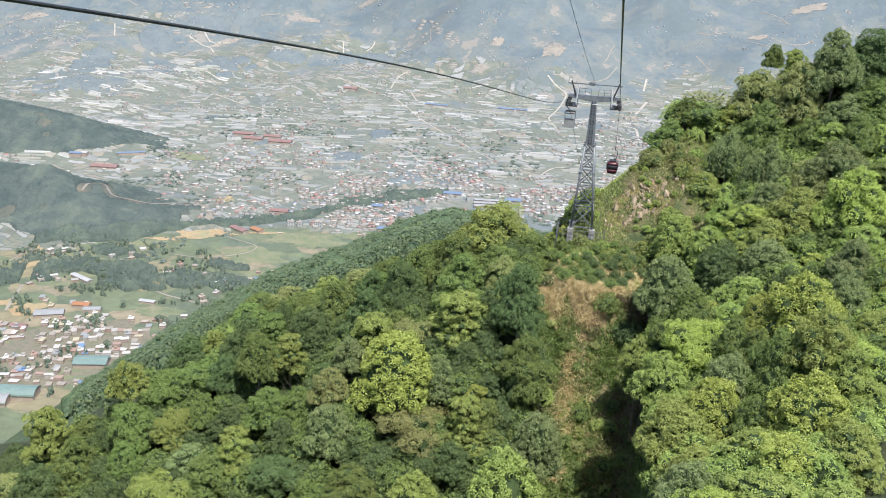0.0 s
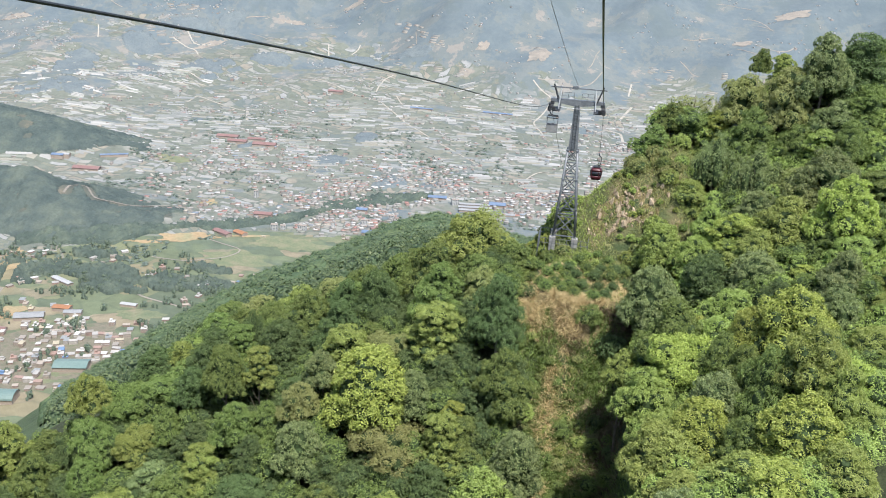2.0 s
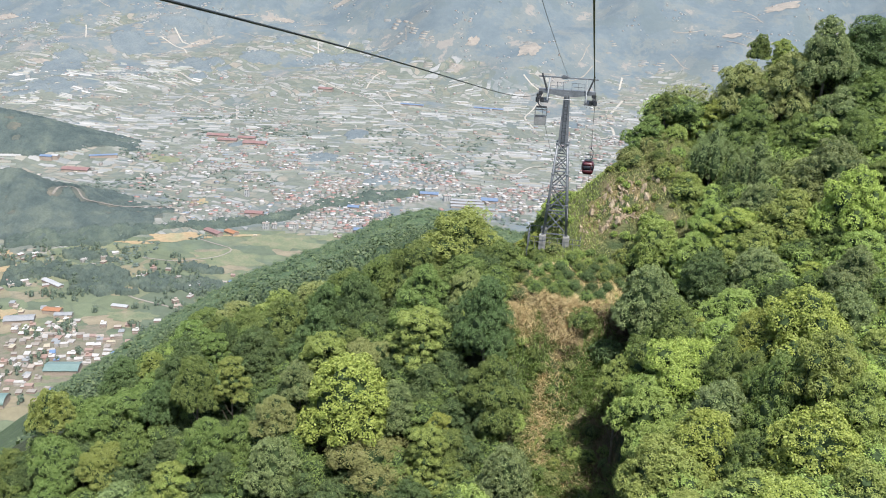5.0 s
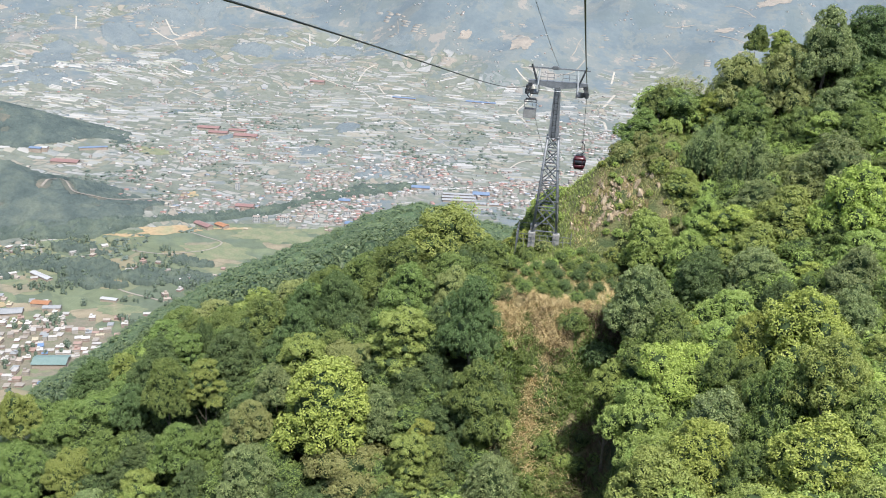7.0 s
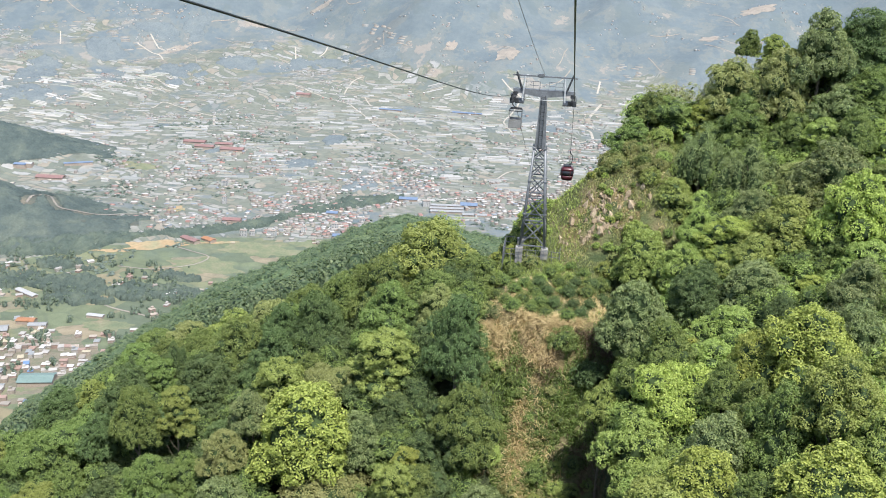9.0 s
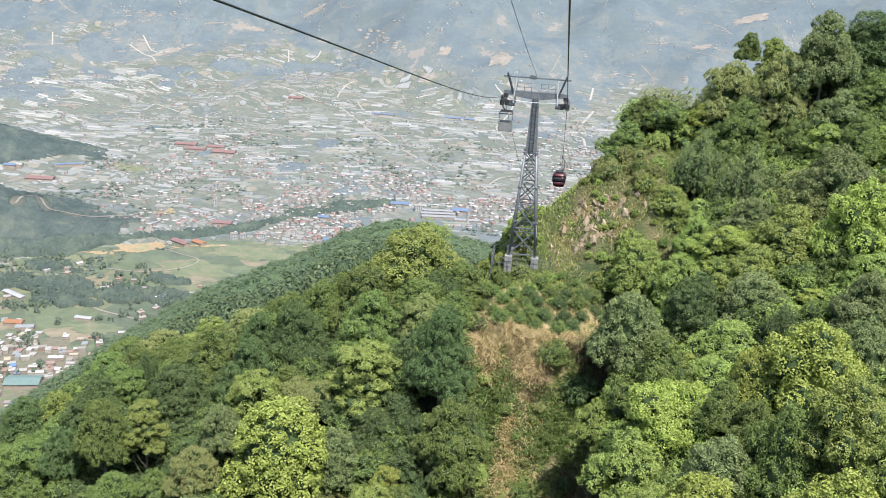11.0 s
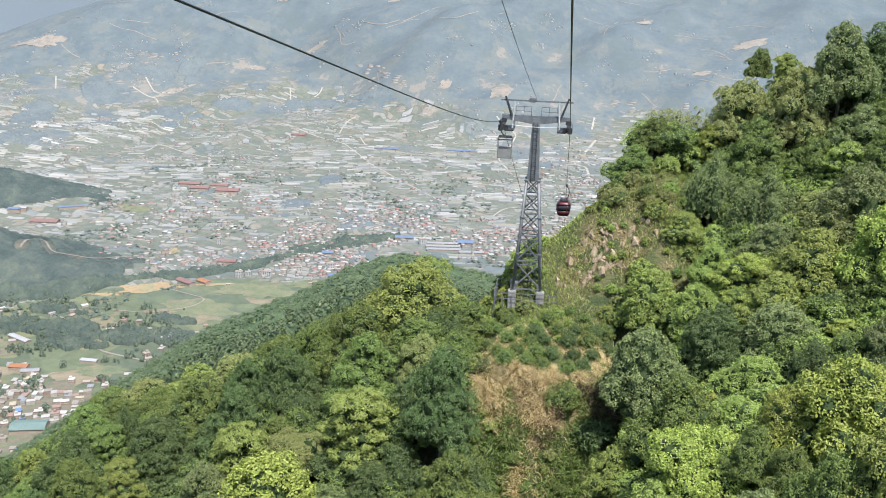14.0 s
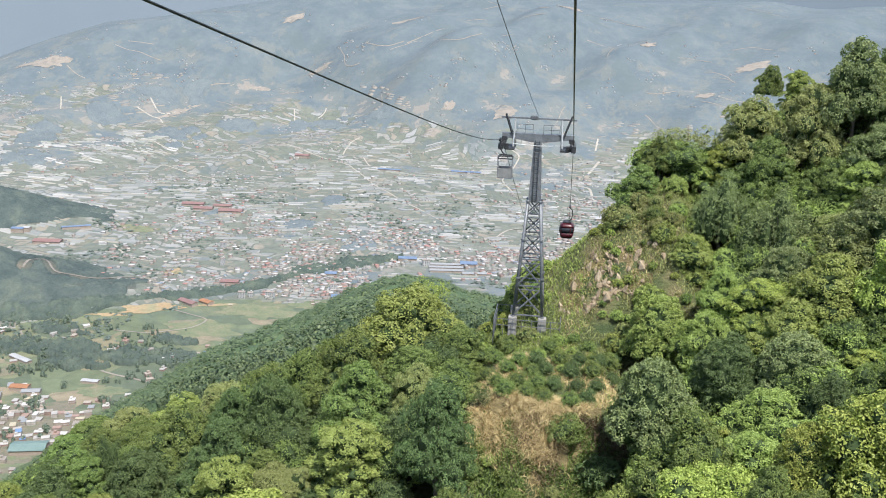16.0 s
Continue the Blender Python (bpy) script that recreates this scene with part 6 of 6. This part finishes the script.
for x, y in TOWN_EDGE:
    meshes, word = KINDS[rng.randrange(8)]
    h = thing("house", f"small {word} town house in a crowded street", "house", "houses at the town's edge", at=(x, y, gz(x, y)))
    h.rotation_euler[2] = rng.gauss(0.2, 0.2) + rng.choice([0, math.pi / 2])
    h.scale = (0.72, 0.72, 0.6)
    for name, me in meshes:
        o = new(name, me)
        o.parent = h


# ---- tall white houses along the town's edge ----
WHITE = plain("whitewashed_wall", [(0.3, (0.36, 0.365, 0.36)), (0.7, (0.44, 0.44, 0.43))], 0.1, 0.9)
GLASS = plain("dark_window_glass", [(0.3, (0.10, 0.115, 0.13)), (0.7, (0.15, 0.165, 0.18))], 0.3, 0.25)


def tall_house(x, y, turn, model):
    ob = thing("apartment_building", "tall white concrete house with rows of windows", "building", "tall houses at the town's edge", at=(x, y, gz(x, y)))
    ob.rotation_euler[2] = turn
    for name, me, at in model:
        o = new(name, me)
        o.parent, o.location = ob, at


def tall_model(w, d, storeys):
    out = []
    for name, mat, size, at in (("wall", WHITE, (w, d, storeys * 3 + 3), (0, 0, storeys * 1.5 - 1.5)), ("roof", SLAB, (w + 0.8, d + 0.8, 0.4), (0, 0, storeys * 3.0 + 0.2)), ("stair_tower", WHITE, (w * 0.3, d * 0.4, 2.8), (w * 0.2, d * 0.15, storeys * 3 + 1.8))):
        bm = bmesh.new()
        box(bm, (0, 0, 0), size)
        me = bpy.data.meshes.new(name)
        bm.to_mesh(me)
        bm.free()
        me.materials.append(mat)
        out.append((name, me, at))
    bm = bmesh.new()
    box(bm, (0, 0, 0), (1.5, 0.24, 1.6))
    pane = bpy.data.meshes.new("window")
    bm.to_mesh(pane)
    bm.free()
    pane.materials.append(GLASS)
    n = int(w // 3.2)
    for s in range(storeys):
        out += [("window", pane, ((k - (n - 1) / 2) * w / n, -d / 2, s * 3 + 1.6)) for k in range(n)]
    return out


MODELS = [tall_model(13, 9, 4), tall_model(10, 9, 3), tall_model(16, 10, 4), tall_model(9, 8, 5)]
for k, (x, y) in enumerate([(-612, 1712), (-598, 1722), (-560, 1726), (-505, 1752), (-452, 1792), (-409, 1849), (-300, 1990), (-720, 1900), (-760, 2010), (-600, 2150)]):
    tall_house(x, y, 0.15 + 0.2 * math.sin(k * 2.3), MODELS[k % 4])


# ---- rocks, dry grass and undergrowth on the shoulder ----
def rock_mesh(seed):
    rng = random.Random(seed)
    bm = bmesh.new()
    for _ in range(11):
        v = Vector((rng.gauss(0, 1), rng.gauss(0, 1), rng.gauss(0, 1))).normalized() * rng.uniform(0.75, 1.15)
        bm.verts.new((v.x * 0.85, v.y * 0.8, v.z * 1.15))
    out = bmesh.ops.convex_hull(bm, input=bm.verts[:])
    bmesh.ops.delete(bm, geom=list({g for g in out["geom_interior"] if isinstance(g, bmesh.types.BMVert)}), context="VERTS")
    bmesh.ops.bevel(bm, geom=bm.edges[:], offset=0.03, segments=1, affect="EDGES")
    me = bpy.data.meshes.new("rock")
    bm.to_mesh(me)
    bm.free()
    me.materials.append(ROCK)
    return me


ROCKS = [rock_mesh(k) for k in range(5)]
rng = random.Random(4)
for k in range(110):
    x, y = max(0.2, rng.gauss(4.8, 2.4)), rng.uniform(127.2, 132.4)
    ob = new("rock", ROCKS[k % 5])
    tagged(ob, "weathered tan rock in the eroded bank", "rock", "rocks by the tower")
    s = rng.uniform(0.18, 0.42) * (2.0 if k % 11 == 0 else 1)
    ob.location, ob.scale, ob.rotation_euler = (x, y, gz(x, y) + 0.1 * s), (s * rng.uniform(0.7, 1.3), s, s * rng.uniform(0.9, 1.9)), (rng.uniform(-0.4, 0.4), rng.uniform(-0.4, 0.4), rng.uniform(0, 6))


def blades(name, label, x, y, tall, wide, mat, seed, lean=0.5):
    """Grass or leafy stems, each a bent tapering blade."""
    rng = np.random.default_rng(seed)
    n = len(x)
    a, h, l = rng.random(n) * math.tau, tall * (0.5 + rng.random(n)), lean * (0.3 + rng.random(n))
    b = rng.random(n) * math.tau
    root = np.stack([x, y, ground(x, y) - 0.05], -1)
    dirn = np.stack([np.cos(a), np.sin(a), np.zeros(n)], -1)
    side = np.stack([np.cos(b), np.sin(b), np.zeros(n)], -1) * (wide * (0.6 + 0.8 * rng.random(n)))[:, None]
    up = np.array([0, 0, 1.0])
    mid = root + dirn * (h * l * 0.35)[:, None] + up * (h * 0.55)[:, None]
    tip = root + dirn * (h * l)[:, None] + up * (h * (1 - 0.35 * l))[:, None]
    v = np.stack([root - side * 0.4, root + side * 0.4, mid + side * 0.5, mid - side * 0.5, tip - side * 0.08, tip + side * 0.08], 1)
    q = (np.array([(0, 1, 2, 3), (3, 2, 5, 4)])[None] + (np.arange(n) * 6)[:, None, None]).reshape(-1, 4)
    return tagged(new(name, quick_mesh(name, v, q, [mat])), label, "grass", kind="stuff")


rng = np.random.default_rng(8)
x, y = rng.uniform(-7, 5, 46000), 113.6 - np.abs(rng.normal(0, 3.4, 46000))
ok = (wave(x, y, 1.6, 1) + 0.8 * wave(x, y, 0.7, 2) + 0.12 * (y - 110) - 0.035 * (x + 2.4) ** 2 > np.where(y > 110.6 + 0.9 * wave(x, y, 1.3, 4), -0.25, 0.75)) & (y > 104)
blades("dry_grass", "dry straw-coloured grass lying on the steep bank", x[ok], y[ok], 0.75, 0.032, STRAW, 1, 1.6)
x, y = rng.uniform(-9, 20, 46000), rng.uniform(112.6, 150, 46000)
ok = wave(x, y, 3, 5) > np.where((y < 121.5) & (x < 6), 0.4, -0.6)
knoll = (x > 2.5) & (y > 118)
face = ((x - 4.8) / 3.6) ** 2 + ((y - 129.6) / 2.4) ** 2 < 1
tall = ok & ~knoll & ((y > 122.5) | (x < -7))
blades("rough_grass", "rough fresh green grass on the shoulder", x[tall], y[tall], 0.45, 0.06, LEAF["fresh"], 2, 0.9)
short = ~knoll & (y < 122.5) & (wave(x, y, 2, 5) > -0.5)
blades("short_grass", "short sunlit grass between the planted bushes", x[short], y[short], 0.2, 0.05, LEAF["fresh"], 22, 0.9)
thin = ok & knoll & (~face | (wave(x, y, 0.8, 6) > -0.1))
blades("rough_grass", "sunlit olive grass on the rocky knoll", x[thin], y[thin], 0.5, 0.07, LEAF["olive"], 12, 1.1)
x, y = rng.uniform(-9, 9, 80000), rng.uniform(72, 112.5, 80000)
ok = (wave(x, y, 1.8, 9) > np.where((y > 110.6 + 0.9 * wave(x, y, 1.5, 1)) & (np.abs(x + 1.6 - 0.6 * wave(x, y, 3, 3)) < 3.6), 0.62, -0.35))
low = np.stack([rng.uniform(-4, 3.5, 16000), rng.uniform(92, 109, 16000)])
low = low[:, (wave(low[0], low[1], 1.2, 2) > -0.45) & (np.abs(low[0] + 1.8) > 1.3 + 0.6 * wave(low[0], low[1], 1.7, 5))]
x, y, ok = np.concatenate([x[ok], low[0]]), np.concatenate([y[ok], low[1]]), slice(None)
blades("undergrowth", "green weeds and ferns on the steep bank", x[ok], y[ok], 0.62, 0.10, LEAF["mid"], 3, 0.9)
x, y = rng.uniform(0.5, 14, 9000), rng.uniform(116, 146, 9000)
ok = wave(x, y, 2.4, 7) > 0.1
more = np.stack([rng.uniform(-8, 6, 14000), rng.uniform(112.8, 122, 14000)])
more = more[:, wave(more[0], more[1], 1.4, 3) > -0.1]
x, y, ok = np.concatenate([x[ok], more[0]]), np.concatenate([y[ok], more[1]]), slice(None)
blades("knoll_straw", "dry pale grass on the grassy knoll", x[ok], y[ok], 0.35, 0.04, STRAW, 6, 1.1)
x, y = rng.uniform(-8, 7, 20000), rng.uniform(72, 110, 20000)
ok = (wave(x, y, 2.0, 4) > 0.05) & (x < 2.5)
trail = rng.uniform(93, 109.5, 9000)
side = -1.8 + 0.48 * rng.normal(size=9000) + 0.9 * wave(trail, trail, 2.6, 2)
keep = wave(side, trail, 1.5, 8) > 0.0
x, y = np.concatenate([x[ok], side[keep]]), np.concatenate([y[ok], trail[keep]])
blades("straw_tufts", "pale dry grass tufts down the cleared strip", x, y, 0.85, 0.045, STRAW, 4, 1.2)

BRUSH = plain("dead_brown_brush", [(0.3, (0.075, 0.052, 0.031)), (0.5, (0.139, 0.099, 0.057)), (0.7, (0.235, 0.175, 0.099))], 1.5, 0.9)
x, y = rng.uniform(-6, 6.5, 30000), 112.4 - 22 * rng.random(30000) ** 1.6
ok = wave(x, y, 2.2, 6) + 0.12 * (x - 1) > np.where(y > 109, 0.1, 0.2)
blades("dead_brush", "dead brown brush and bracken in the gully", x[ok], y[ok], 0.8, 0.045, BRUSH, 5, 1.3)

# ---- fence round the tower's foot ----
fence = thing("fence", "low grey steel fence round the tower's foot", "fence", at=(MX, MY, 753.9))
cx = [(-3.3, -2.1), (-3.3, 2.1), (3.3, 2.1), (3.3, -2.1)]
for k in range(4):
    (x0, y0), (x1, y1) = cx[k], cx[(k + 1) % 4]
    n = 7 if k % 2 else 5
    for j in range(n):
        px, py = x0 + (x1 - x0) * j / n, y0 + (y1 - y0) * j / n
        bm = bmesh.new()
        bar(bm, (px, py, max(gz(MX + px, MY + py) - 754.1, -1.5)), (px, py, 1.25), 0.06)
        part("post", bm, STEEL, fence)
    for z in (0.55, 1.2):
        bm = bmesh.new()
        bar(bm, (x0, y0, z), (x1, y1, z), 0.05)
        part("rail", bm, STEEL, fence)
